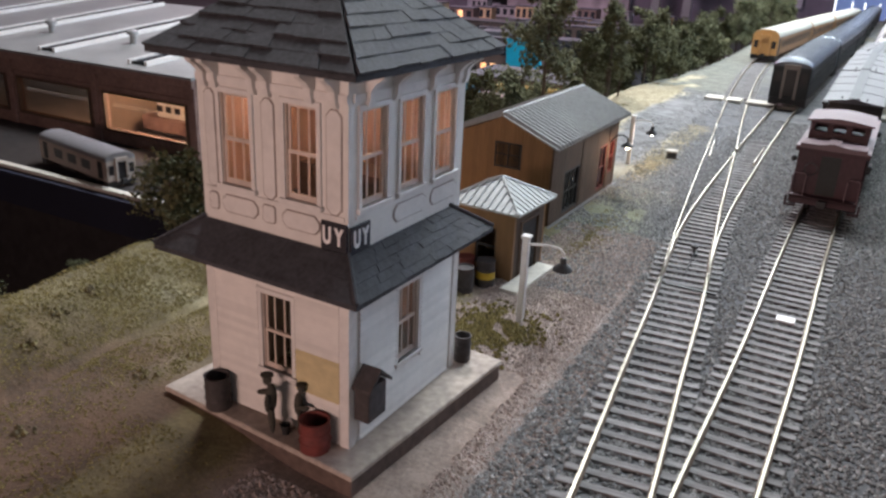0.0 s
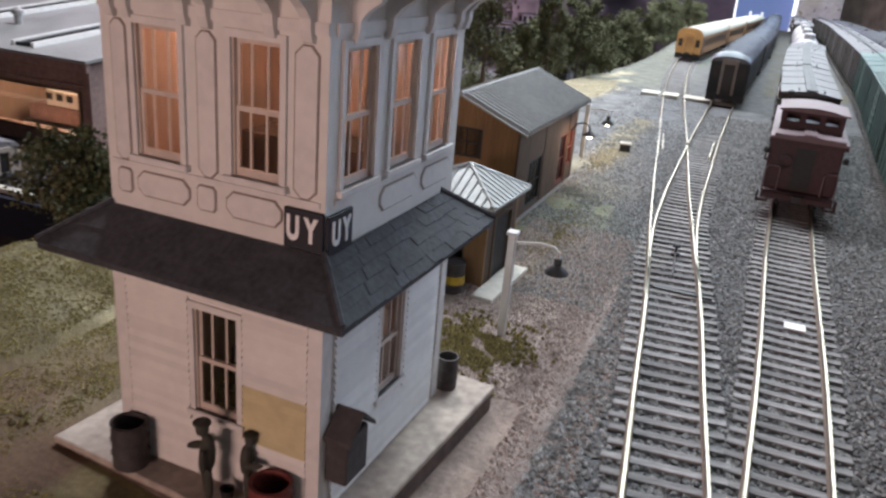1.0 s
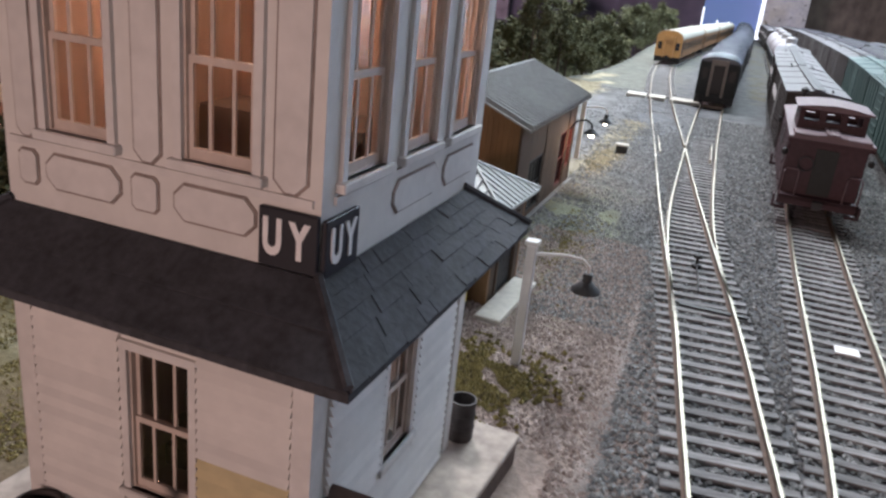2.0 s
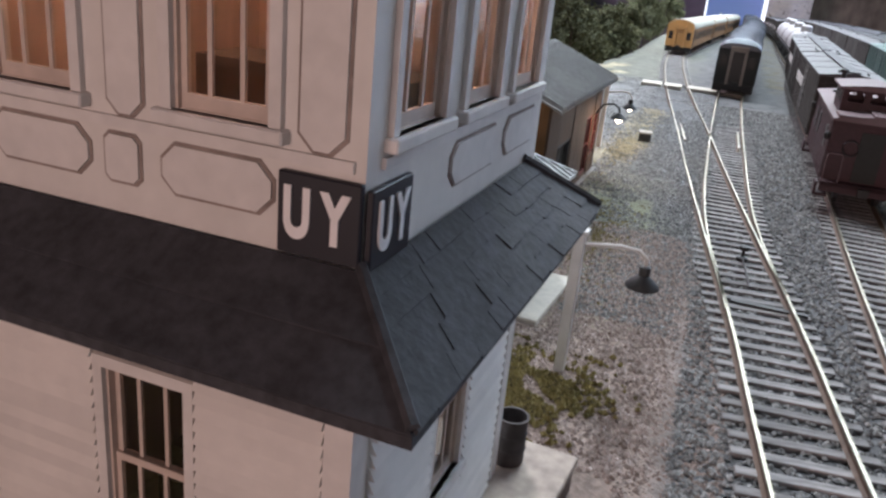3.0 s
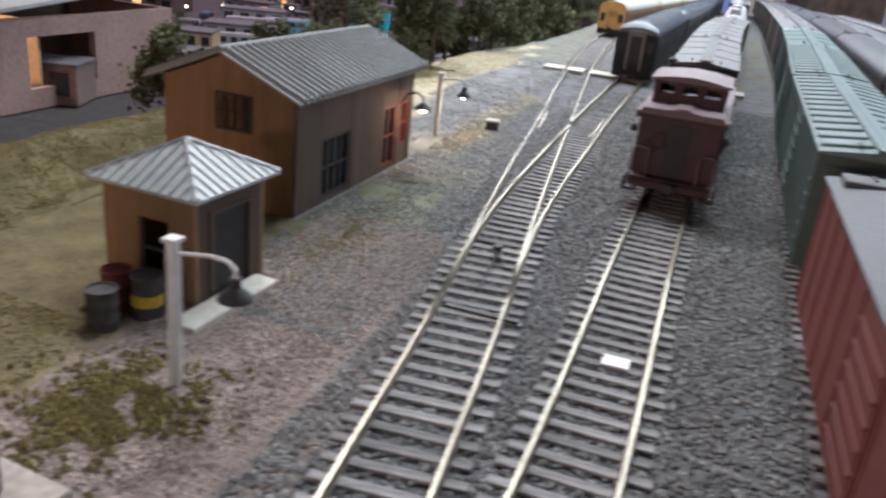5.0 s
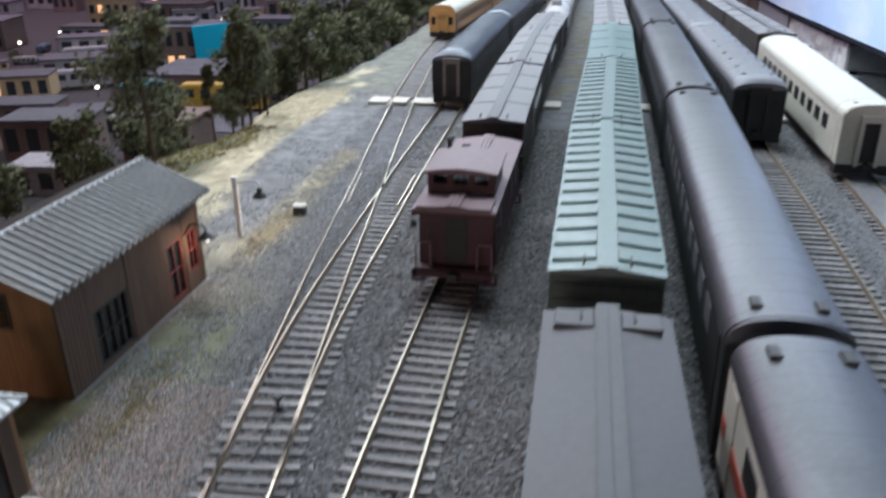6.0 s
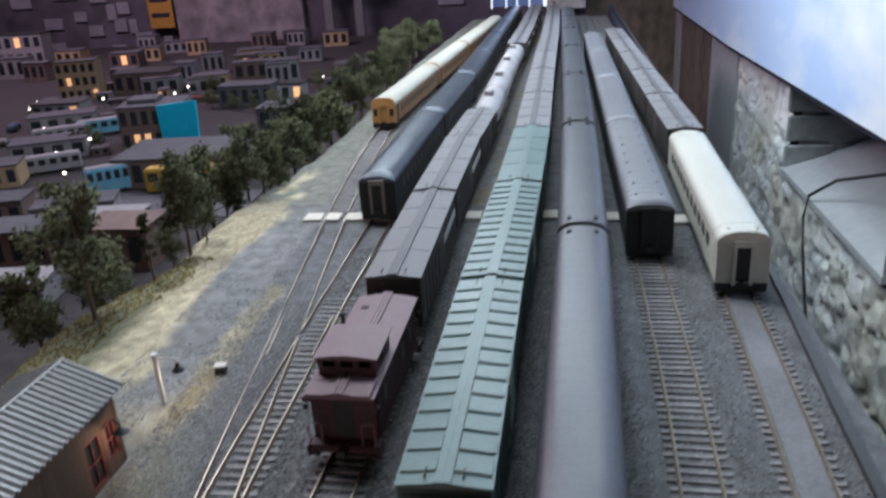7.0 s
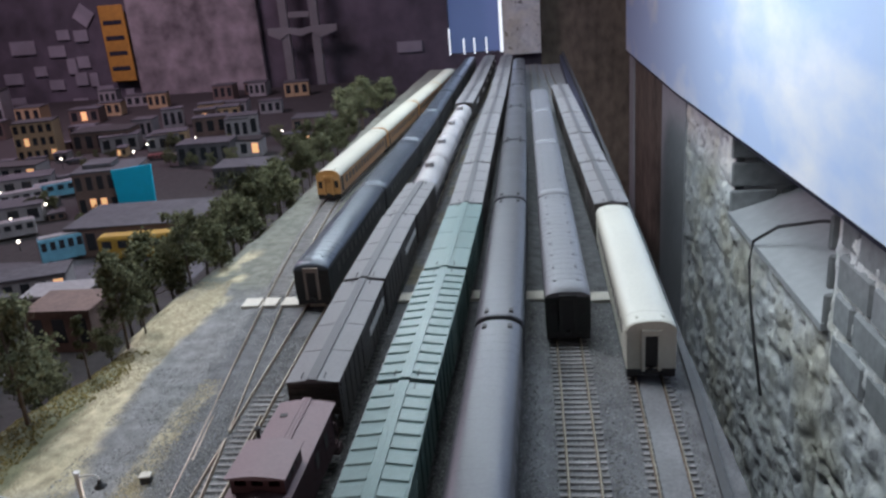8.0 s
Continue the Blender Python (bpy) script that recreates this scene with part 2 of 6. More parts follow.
def rough_stone():
    """Pale lime-washed stone: large stains, grey grain and small dark pits."""
    m, n, link, b = nodes_of("rock_wall")
    b.inputs["Roughness"].default_value = 0.95
    co = n.new("ShaderNodeTexCoord")
    big, mid, pit = n.new("ShaderNodeTexNoise"), n.new("ShaderNodeTexNoise"), n.new("ShaderNodeTexNoise")
    for tex, scale, detail, rough in ((big, 7, 5, 0.6), (mid, 30, 6, 0.65), (pit, 34, 6, 0.65)):
        tex.inputs["Scale"].default_value, tex.inputs["Detail"].default_value, tex.inputs["Roughness"].default_value = scale, detail, rough
        link(co.outputs["Object"], tex.inputs["Vector"])
    mix = n.new("ShaderNodeMath")
    mix.operation = "ADD"
    link(big.outputs["Fac"], mix.inputs[0]), link(mid.outputs["Fac"], mix.inputs[1])
    half = n.new("ShaderNodeMath")
    half.operation, half.inputs[1].default_value = "MULTIPLY", 0.5
    link(mix.outputs[0], half.inputs[0])
    ramp, hole, dark = n.new("ShaderNodeValToRGB"), n.new("ShaderNodeMapRange"), n.new("ShaderNodeMixRGB")
    e = ramp.color_ramp.elements
    e[0].position, e[0].color = 0.38, (0.48, 0.49, 0.50, 1)
    e[1].position, e[1].color = 0.62, (0.82, 0.81, 0.76, 1)
    e2 = ramp.color_ramp.elements.new(0.5)
    e2.color = (0.67, 0.68, 0.67, 1)
    link(half.outputs[0], ramp.inputs[0])
    hole.inputs[1].default_value, hole.inputs[2].default_value = 0.60, 0.66
    link(pit.outputs["Fac"], hole.inputs[0]), link(hole.outputs[0], dark.inputs[0]), link(ramp.outputs[0], dark.inputs[1])
    dark.inputs[2].default_value = (0.12, 0.12, 0.115, 1)
    stain, mapped, ochre = n.new("ShaderNodeTexNoise"), n.new("ShaderNodeMapRange"), n.new("ShaderNodeMixRGB")
    stain.inputs["Scale"].default_value, stain.inputs["Detail"].default_value = 4.5, 4
    link(co.outputs["Object"], stain.inputs["Vector"])
    mapped.inputs[1].default_value, mapped.inputs[2].default_value, mapped.inputs[4].default_value = 0.52, 0.68, 0.45
    ochre.inputs[2].default_value = (0.46, 0.40, 0.22, 1)
    link(stain.outputs["Fac"], mapped.inputs[0]), link(mapped.outputs[0], ochre.inputs[0])
    link(dark.outputs[0], ochre.inputs[1]), link(ochre.outputs[0], b.inputs["Base Color"])
    bp = n.new("ShaderNodeBump")
    bp.inputs["Strength"].default_value, bp.inputs["Distance"].default_value = 0.8, 0.008
    link(mid.outputs["Fac"], bp.inputs["Height"]), link(bp.outputs[0], b.inputs["Normal"])
    return m


M_ROCK = rough_stone()


# ---- building blocks (millimetres) ----
def box(bm, x0, y0, z0, x1, y1, z1):
    v = [bm.verts.new((x, y, z)) for z in (z0, z1) for y in (y0, y1) for x in (x0, x1)]
    for f in ((0, 2, 3, 1), (4, 5, 7, 6), (0, 1, 5, 4), (1, 3, 7, 5), (3, 2, 6, 7), (2, 0, 4, 6)):
        bm.faces.new([v[i] for i in f])
    return v


def boxes(*list_of):
    bm = bmesh.new()
    for b in list_of:
        box(bm, *b)
    return bm


def soft_box(x0, y0, z0, x1, y1, z1, r=0.3, seg=2):
    bm = boxes((x0, y0, z0, x1, y1, z1))
    bmesh.ops.bevel(bm, geom=bm.edges[:], offset=r, segments=seg, affect="EDGES", profile=0.5)
    return bm


def prism(bm, outline, axis, a, b):
    """A closed outline swept along an axis from a to b."""
    def at(p, q):
        return {"x": (q, p[0], p[1]), "y": (p[0], q, p[1]), "z": (p[0], p[1], q)}[axis]
    va = [bm.verts.new(at(p, a)) for p in outline]
    vb = [bm.verts.new(at(p, b)) for p in outline]
    n = len(outline)
    bm.faces.new(va), bm.faces.new(vb[::-1])
    for i in range(n):
        bm.faces.new((va[i], vb[i], vb[(i + 1) % n], va[(i + 1) % n]))
    return bm


def lathe(profile, x=0, y=0, seg=16):
    """A turned body from (radius, z) pairs."""
    bm = bmesh.new()
    rings = [[bm.verts.new((x + r * math.cos(2 * math.pi * i / seg), y + r * math.sin(2 * math.pi * i / seg), z)) for i in range(seg)] for r, z in profile]
    for a, b in zip(rings, rings[1:]):
        for i in range(seg):
            bm.faces.new((a[i], a[(i + 1) % seg], b[(i + 1) % seg], b[i]))
    bm.faces.new(rings[0][::-1]), bm.faces.new(rings[-1])
    return bm


def tube(points, r, seg=8):
    """A round bar along a chain of points."""
    bm = bmesh.new()
    pts = [Vector(p) for p in points]
    rings = []
    for i, p in enumerate(pts):
        d = (pts[min(i + 1, len(pts) - 1)] - pts[max(i - 1, 0)]).normalized()
        side = d.cross(Vector((0, 0, 1)) if abs(d.z) < 0.9 else Vector((1, 0, 0))).normalized()
        up = side.cross(d)
        rings.append([bm.verts.new(p + side * r * math.cos(2 * math.pi * k / seg) + up * r * math.sin(2 * math.pi * k / seg)) for k in range(seg)])
    for a, b in zip(rings, rings[1:]):
        for i in range(seg):
            bm.faces.new((a[i], a[(i + 1) % seg], b[(i + 1) % seg], b[i]))
    bm.faces.new(rings[0][::-1]), bm.faces.new(rings[-1])
    return bm


def mesh_of(bm, smooth=False):
    bmesh.ops.recalc_face_normals(bm, faces=bm.faces)
    bmesh.ops.scale(bm, vec=(MM, MM, MM), verts=bm.verts)
    me = bpy.data.meshes.new("mesh")
    bm.to_mesh(me)
    bm.free()
    if smooth:
        me.shade_smooth()
        me.set_sharp_from_angle(angle=radians(40))
    return me


def put(name, me, mat, parent=None, at=(0, 0, 0), rz=0, label=""):
    """An object on mesh data that may be shared."""
    ob = new(name, me)
    if not me.materials:
        me.materials.append(mat)
    ob.matrix_basis = pose(at[0] * MM, at[1] * MM, at[2] * MM, 0, 0, rz)
    if parent is not None:
        ob.parent = parent
    if label:
        ob["label"] = label
    return ob


def part(name, bm, mat, parent=None, label="", smooth=False, at=(0, 0, 0), rz=0):
    return put(name, mesh_of(bm, smooth), mat, parent, at, rz, label)


def thing(name, x, y, z, rz=0, label="", category="", group="", kind=""):
    ob = new(name)
    ob.empty_display_size = 0.01
    ob.matrix_basis = pose(x * MM, y * MM, z * MM, 0, 0, rz)
    return tagged(ob, label, category, group, kind)


def wall_sheet(us, zs, is_open, thick):
    """A wall in the x-z plane with openings cut right through; us and zs are the cell lines. Its outer face lies at y = 0."""
    bm = bmesh.new()
    front = [[bm.verts.new((u, 0, z)) for z in zs] for u in us]
    back = [[bm.verts.new((u, thick, z)) for z in zs] for u in us]
    nu, nz = len(us) - 1, len(zs) - 1
    solid = [[not is_open((us[i] + us[i + 1]) / 2, (zs[j] + zs[j + 1]) / 2) for j in range(nz)] for i in range(nu)]
    for i in range(nu):
        for j in range(nz):
            if not solid[i][j]:
                continue
            bm.faces.new((front[i][j], front[i + 1][j], front[i + 1][j + 1], front[i][j + 1]))
            bm.faces.new((back[i][j], back[i][j + 1], back[i + 1][j + 1], back[i + 1][j]))
            for di, dj, a, b in ((-1, 0, (i, j), (i, j + 1)), (1, 0, (i + 1, j), (i + 1, j + 1)), (0, -1, (i, j), (i + 1, j)), (0, 1, (i, j + 1), (i + 1, j + 1))):
                p, q = i + di, j + dj
                if p < 0 or q < 0 or p >= nu or q >= nz or not solid[p][q]:
                    bm.faces.new((front[a[0]][a[1]], front[b[0]][b[1]], back[b[0]][b[1]], back[a[0]][a[1]]))
    return bm


# ---- the plan of the tracks: x of the centre line at each y ----
LINES = {
    "T0": [(-300, 8), (20, -24.4), (43, -26.4), (74, -30), (97, -32.6), (154, -37.6), (174, -40.8), (210, -45.5), (270, -53), (320, -59), (414, -69.2), (520, -82), (650, -96), (800, -109), (960, -118), (1169, -106), (1725, -78), (2300, -55), (2700, -38)],
    "T1": [(-300, 8), (20, -24.4), (43, -26.4), (74, -30), (97, -32.6), (154, -37.6), (174, -40.8), (217, -46), (280, -49.5), (390, -51), (450, -52), (600, -52), (872, -44), (1062, -36), (1350, -30), (2390, -22), (2700, -20)],
    "T2": [(-300, -5), (30, -3.0), (115, -1), (230, -1), (300, 0.5), (400, 3), (557, 4), (735, 8), (880, 16), (1292, 21), (1737, 31), (2700, 37)],
    "T3": [(-300, 55), (200, 57), (404, 61), (584, 68), (757, 73), (1164, 77), (1527, 83), (2700, 90)],
    "T4": [(-300, 99), (196, 104), (476, 113), (756, 117), (1005, 119), (1361, 120), (2700, 124)],
    "T5": [(-300, 148), (229, 156), (350, 161), (480, 162), (800, 162), (2700, 164)],
    "T6": [(-300, 190), (230, 203), (344, 209), (433, 212), (600, 216), (753, 217), (935, 214), (1134, 211), (1725, 206), (2700, 200)],
}
DROP = {"T5": -3.0, "T6": -6.0}


def centre(line, y):
    p = LINES[line]
    ys, xs = [a for a, _ in p], [b for _, b in p]
    return float(np.mean([np.interp(y + d, ys, xs) for d in (-30, -15, 0, 15, 30)]))


def grade(y):
    """The yard sinks gently towards its far end."""
    return -32.0 * max(0.0, (y - 700) / 1700) ** 1.5


def heading(line, y):
    return math.degrees(math.atan2(-(centre(line, y + 20) - centre(line, y - 20)), 40))


def blend(v, a, b):
    t = min(1.0, max(0.0, (v - a) / (b - a)))
    return t * t * (3 - 2 * t)


def edge_x(y):
    """Where the yard's shelf ends and its bank falls to the town."""
    return float(np.interp(y, [-600, 60, 250, 430, 500, 550, 620, 690, 800, 1000, 1500, 2600], [-214, -211, -206, -212, -192, -185, -191, -183, -166, -160, -170, -160])) + 5 * noise.noise((3.1, y * 0.021, 0.4)) + 3 * noise.noise((1.3, y * 0.07, 2.4))


def ground_z(x, y):
    if x > 120:
        z = -0.75 - 3.0 * blend(x, 130, 146) - 3.0 * blend(x, 179, 193)
    else:
        z = -0.75 + 2.6 * blend(-x, 52, 72) * (1 - blend(y, 420, 600))
    rough = noise.noise((x * 0.05, y * 0.05, 0)) * 0.8 + noise.noise((x * 0.18, y * 0.18, 3)) * 0.35
    z += rough * blend(-x, 68, 95)
    if y < 330:
        foot = 174 + 4 * noise.noise((0.3, y * 0.03, 5))
        z += (10.5 * blend(-x, foot, foot + 26) - 1.6 * blend(-x, foot - 5, foot) * (1 - blend(-x, foot, foot + 4))) * (1 - blend(y, 240, 330))
    z += 4.2 * blend(-x, 92, 122) * (1 - blend(y, 75, 120))
    z -= 420 * blend(y, 2560, 2600) * (x > -420)
    e = edge_x(y)
    z += grade(min(y, 2560)) * (x > e - 60)
    if x < e:
        far = blend(y, 300, 345)
        z -= (112 + 500 * (1 - far) + 53 * blend(y, 860, 1060)) * blend(e - x, 0, 40 + 70 * far)
    return z


def soil_at(x, y):
    n1 = noise.noise((x * 0.028, y * 0.028, 7)) + 0.5 * noise.noise((x * 0.09, y * 0.09, 2))
    n2 = noise.noise((x * 0.05, y * 0.035, 21))
    grey, brown = Vector((0.12, 0.12, 0.125)), Vector((0.27, 0.205, 0.175))
    green, straw = Vector((0.14, 0.112, 0.046)), Vector((0.43, 0.37, 0.25))
    moss, road, earth = Vector((0.13, 0.135, 0.075)), Vector((0.19, 0.187, 0.187)), Vector((0.095, 0.052, 0.032))
    c = grey
    if x < -55:
        c = c.lerp(brown, blend(-x + n1 * 9, 46, 60) * (1 - blend(y, 140, 230)))
        c = c.lerp(moss, blend(-x + n2 * 14, 66, 80) * blend(y, 105, 150) * (1 - blend(y, 240, 330)) * 0.75)
    if y > 280:
        far_edge = float(np.interp(y, [300, 367, 423, 500, 561, 640, 700], [134, 137, 143, 154, 153, 140, 156]))
        c = c.lerp(straw, blend(-x + n1 * 9, 90, 97) * blend(y, 285, 330) * (1 - blend(y + n2 * 30, 430, 490)) * 0.85)
        c = c.lerp(road, blend(-x + n1 * 7, 104, 110) * blend(y, 300, 350) * (1 - blend(y, 620, 820)))
        c = c.lerp(straw, blend(-x + n1 * 8 + n2 * 6, far_edge - 4, far_edge + 5) * blend(y, 330, 370) * (1 - blend(y + n1 * 40, 640, 700)))
        c = c.lerp(moss, blend(-x + n1 * 10 + n2 * 8, 170, 182) * (1 - blend(y + n1 * 20, 500, 560)) * 0.9)
        c = c.lerp(moss.lerp(road, 0.45), blend(y + n1 * 30, 630, 700) * blend(-x + n2 * 20, 70, 110) * 0.8)
        c = c.lerp(straw, blend(n1 + n2, 0.1, 0.5) * blend(y, 650, 690) * (1 - blend(y, 760, 820)) * blend(-x, 138, 150) * 0.9)
    elif x < -95:
        c = c.lerp(green, blend(-x + n1 * 10, 100, 112) * 0.9)
    if x < -130 and y < 100:
        c = c.lerp(earth, blend(-y + n1 * 30, -45, 15) * (1 - blend(-x + n2 * 15, 170, 208)) * 0.95)
        c = c.lerp(straw, 0.45 * blend(n2, 0.1, 0.4) * blend(y, -10, 40))
    if x > -20 and y > 660 and x < 60:
        c = c.lerp(green, 0.5 * blend(n1, -0.2, 0.3))
    if x < edge_x(y) - 12:
        c = Vector((0.075, 0.06, 0.055)).lerp(moss, 0.35 + 0.3 * n2)
    if x < edge_x(y) - 130:
        c = Vector((0.026, 0.021, 0.022))
    return c


# ---- ground: one sheet from the yard down to the town ----
def ground_sheet():
    xs = sorted(set([-3500, -2400, -1700, -1200, -900, -700, -560, -460, -380] + list(range(-330, -70, 4)) + list(range(-70, 245, 9)) + [248]))
    ys = sorted(set(list(range(-700, -160, 60)) + list(range(-160, 760, 5)) + list(range(760, 1600, 24)) + list(range(1600, 2500, 120)) + list(range(2500, 2660, 10)) + list(range(2660, 3450, 120))))
    verts = [(x * MM, y * MM, ground_z(x, y) * MM) for y in ys for x in xs]
    n = len(xs)
    faces = [(j * n + i, j * n + i + 1, (j + 1) * n + i + 1, (j + 1) * n + i) for j in range(len(ys) - 1) for i in range(n - 1)]
    me = bpy.data.meshes.new("ground")
    me.from_pydata(verts, [], faces)
    layer = me.color_attributes.new("soil", "FLOAT_COLOR", "POINT")
    layer.data.foreach_set("color", [v for y in ys for x in xs for v in (*soil_at(x, y), 1.0)])
    me.shade_smooth()
    return me


tagged(put("ground", ground_sheet(), M_SOIL), "grey ballast, brown dirt and grassy scenic ground", "ground", kind="structure")


def scatter(name, mat, label, count, where, size, flat=0.7, seed=1, lift=0.0):
    """Loose stones or tufts joined in one mesh; where(rng) gives x, y or None."""
    rng = random.Random(seed)
    verts, faces = [], []
    while len(verts) < count * 6:
        p = where(rng)
        if p is None:
            continue
        x, y = p
        z = ground_z(x, y) + lift
        s = size * rng.uniform(0.55, 1.5)
        a = rng.uniform(0, 6.28)
        ca, sa = math.cos(a), math.sin(a)
        k = len(verts)
        for dx, dy, dz in ((1, 0, 0), (0, 1, 0), (-1, 0, 0), (0, -1, 0), (0, 0, flat), (0, 0, -flat)):
            r = s * rng.uniform(0.6, 1.15)
            verts.append(((x + (dx * ca - dy * sa) * r) * MM, (y + (dx * sa + dy * ca) * r) * MM, (z + dz * r) * MM))
        for i in range(4):
            j = (i + 1) % 4
            faces.append((k + i, k + j, k + 4)), faces.append((k + j, k + i, k + 5))
    me = bpy.data.meshes.new(name)
    me.from_pydata(verts, [], faces)
    return tagged(put(name, me, mat), label, name.replace("_", " "), kind="stuff")


def near_yard(rng):
    y = -60 + 620 * rng.random() ** 1.8
    return rng.uniform(-62 + 6 * (1 - blend(y, 120, 240)), 132), y


def by_shed(rng):
    x, y = rng.uniform(-106, -58), 130 + 330 * rng.random() ** 1.3
    return (x, y) if noise.noise((x * 0.06, y * 0.04, 9)) > -0.25 or x > -75 else None


def road_gravel(rng):
    x, y = rng.uniform(-150, -58), 290 + 380 * rng.random() ** 1.2
    return (x, y) if noise.noise((x * 0.04, y * 0.03, 6)) > -0.2 else None


def right_yard(rng):
    y = 150 + 500 * rng.random() ** 1.3
    return rng.uniform(132, 232), y


def dirt(rng):
    x, y = -46 - 56 * rng.random(), -60 + 270 * rng.random()
    return (x, y) if not (-142 < x < -64 and -14 < y < 64) else None


scatter("ballast", M_STONES, "grey crushed stone ballast between the tracks", 95000, near_yard, 0.72, seed=3, lift=0.4)
scatter("ballast", M_STONES, "dark grey ballast beside the empty tracks", 15000, right_yard, 0.8, seed=4, lift=0.1)
scatter("ballast", M_STONES, "thin grey ballast over the soil by the shed", 16000, by_shed, 0.6, seed=14)
scatter("gravel", M_STONES, "grey gravel strewn over the yard road", 12000, road_gravel, 0.55, seed=15)
scatter("pebbles", M_PEBBLES, "pinkish brown gravel beside the signal tower", 24000, dirt, 0.65, seed=5)


def patch(cx, cy, rx, ry):
    def pick(rng):
        a, r = rng.uniform(0, 6.28), min(1.5, abs(rng.gauss(0, 0.62)))
        r *= 0.75 + 0.6 * noise.noise((math.cos(a) * 1.7, math.sin(a) * 1.7, cx))
        x, y = cx + rx * r * math.cos(a), cy + ry * r * math.sin(a)
        return (x, y) if noise.noise((x * 0.16, y * 0.16, 3)) > -0.22 else None
    return pick


def bank(rng):
    x, y = rng.uniform(-232, -104), rng.uniform(-70, 300)
    if -146 < x < -62 and -16 < y < 66 or x > -170 and y > 110:
        return None
    return (x, y) if rng.random() < (0.25 + 0.75 * blend(y - 0.2 * x, -10, 60)) * (0.25 + 0.9 * blend(noise.noise((x * 0.05, y * 0.05, 11)) + 0.6 * noise.noise((x * 0.16, y * 0.16, 5)), -0.35, 0.5)) else None


def straw_strip(rng):
    y = rng.uniform(330, 690)
    if rng.random() < 0.3 and y < 490:
        return rng.gauss(-98, 5), y
    x = edge_x(y) + rng.uniform(-3, 40)
    n1 = noise.noise((x * 0.028, y * 0.028, 7)) + 0.5 * noise.noise((x * 0.09, y * 0.09, 2))
    inner = float(np.interp(y, [300, 367, 423, 500, 561, 640, 700], [134, 137, 143, 154, 153, 140, 156]))
    return (x, y) if -x + n1 * 8 > inner and not (y < 530 and -x + n1 * 10 > 178) else None


def bank_weeds(rng):
    y = rng.uniform(340, 540)
    x = edge_x(y) + rng.uniform(-16, 26)
    return (x, y) if x < -172 + 10 * noise.noise((x * 0.05, y * 0.05, 4)) else None


CLUMPS = [(r.uniform(-205, -100), r.uniform(-75, 120), r.uniform(1.5, 4.0)) for r in [random.Random(77)] for _ in range(46)]


def clumps(rng):
    x, y, r = rng.choice(CLUMPS)
    x, y = x + rng.gauss(0, r * 0.6), y + rng.gauss(0, r * 0.6)
    return None if -150 < x < -62 and -18 < y < 70 else (x, y)


scatter("grass_tufts", M_TUFT, "olive green ground foam by the lamp post", 2200, patch(-85, 85, 17, 19), 0.7, 1.0, seed=6, lift=0.5)
scatter("grass_tufts", M_TUFT, "yellow green turf on the bank", 60000, bank, 0.36, seed=7, lift=0.1)
scatter("weeds", M_WEED, "dark dry weeds strewn over the turf", 420, clumps, 1.0, 0.8, seed=27, lift=0.3)
scatter("grass_tufts", M_TUFT, "thin moss on the ballast beside the shed", 1500, patch(-88, 195, 12, 55), 0.6, seed=8)
scatter("straw_grass", M_STRAW, "pale straw grass along the gravel road", 9000, straw_strip, 0.7, 0.45, seed=9)
scatter("grass_tufts", M_TUFT, "olive weeds along the top of the bank", 2200, bank_weeds, 1.0, seed=12, lift=0.3)
scatter("straw_grass", M_STRAW, "tan weeds by the far lamp", 1500, patch(-98, 345, 8, 44), 0.55, seed=10, lift=0.3)

# ---- tracks ----
RAIL = [(-0.95, 0), (0.95, 0), (0.3, 0.6), (0.3, 1.4), (0.42, 1.6), (0.38, 2.2), (-0.38, 2.2), (-0.42, 1.6), (-0.3, 1.4), (-0.3, 0.6)]


def rail(parent, line, off, y0, y1, name="rail", z=0.3, steel=None, lead=0.0):
    bm = bmesh.new()
    rings, n = [], max(2, int((y1 - y0) / 14))
    for i in range(n + 1):
        y = y0 + (y1 - y0) * i / n
        x = centre(line, y) + off + lead * max(0, 1 - i / 2)
        rings.append([bm.verts.new((x + a, y, z + DROP.get(line, 0) + grade(y) + b)) for a, b in RAIL])
    for a, b in zip(rings, rings[1:]):
        for i in range(len(RAIL)):
            j = (i + 1) % len(RAIL)
            f = bm.faces.new((a[i], a[j], b[j], b[i]))
            f.material_index = 0 if i in (5, 4, 6) else 1
    bm.faces.new(rings[0]), bm.faces.new(rings[-1][::-1])
    ob = part(name, bm, steel or M_RAIL, parent)
    ob.data.materials.append(M_RUST)
    return ob


TIE_MESH = {}


def tie_mesh(width):
    w = round(width)
    if w not in TIE_MESH:
        bm = soft_box(-w / 2, -1.35, -1.4, w / 2, 1.35, 0.35, 0.18, 1)
        TIE_MESH[w] = mesh_of(bm)
    return TIE_MESH[w]


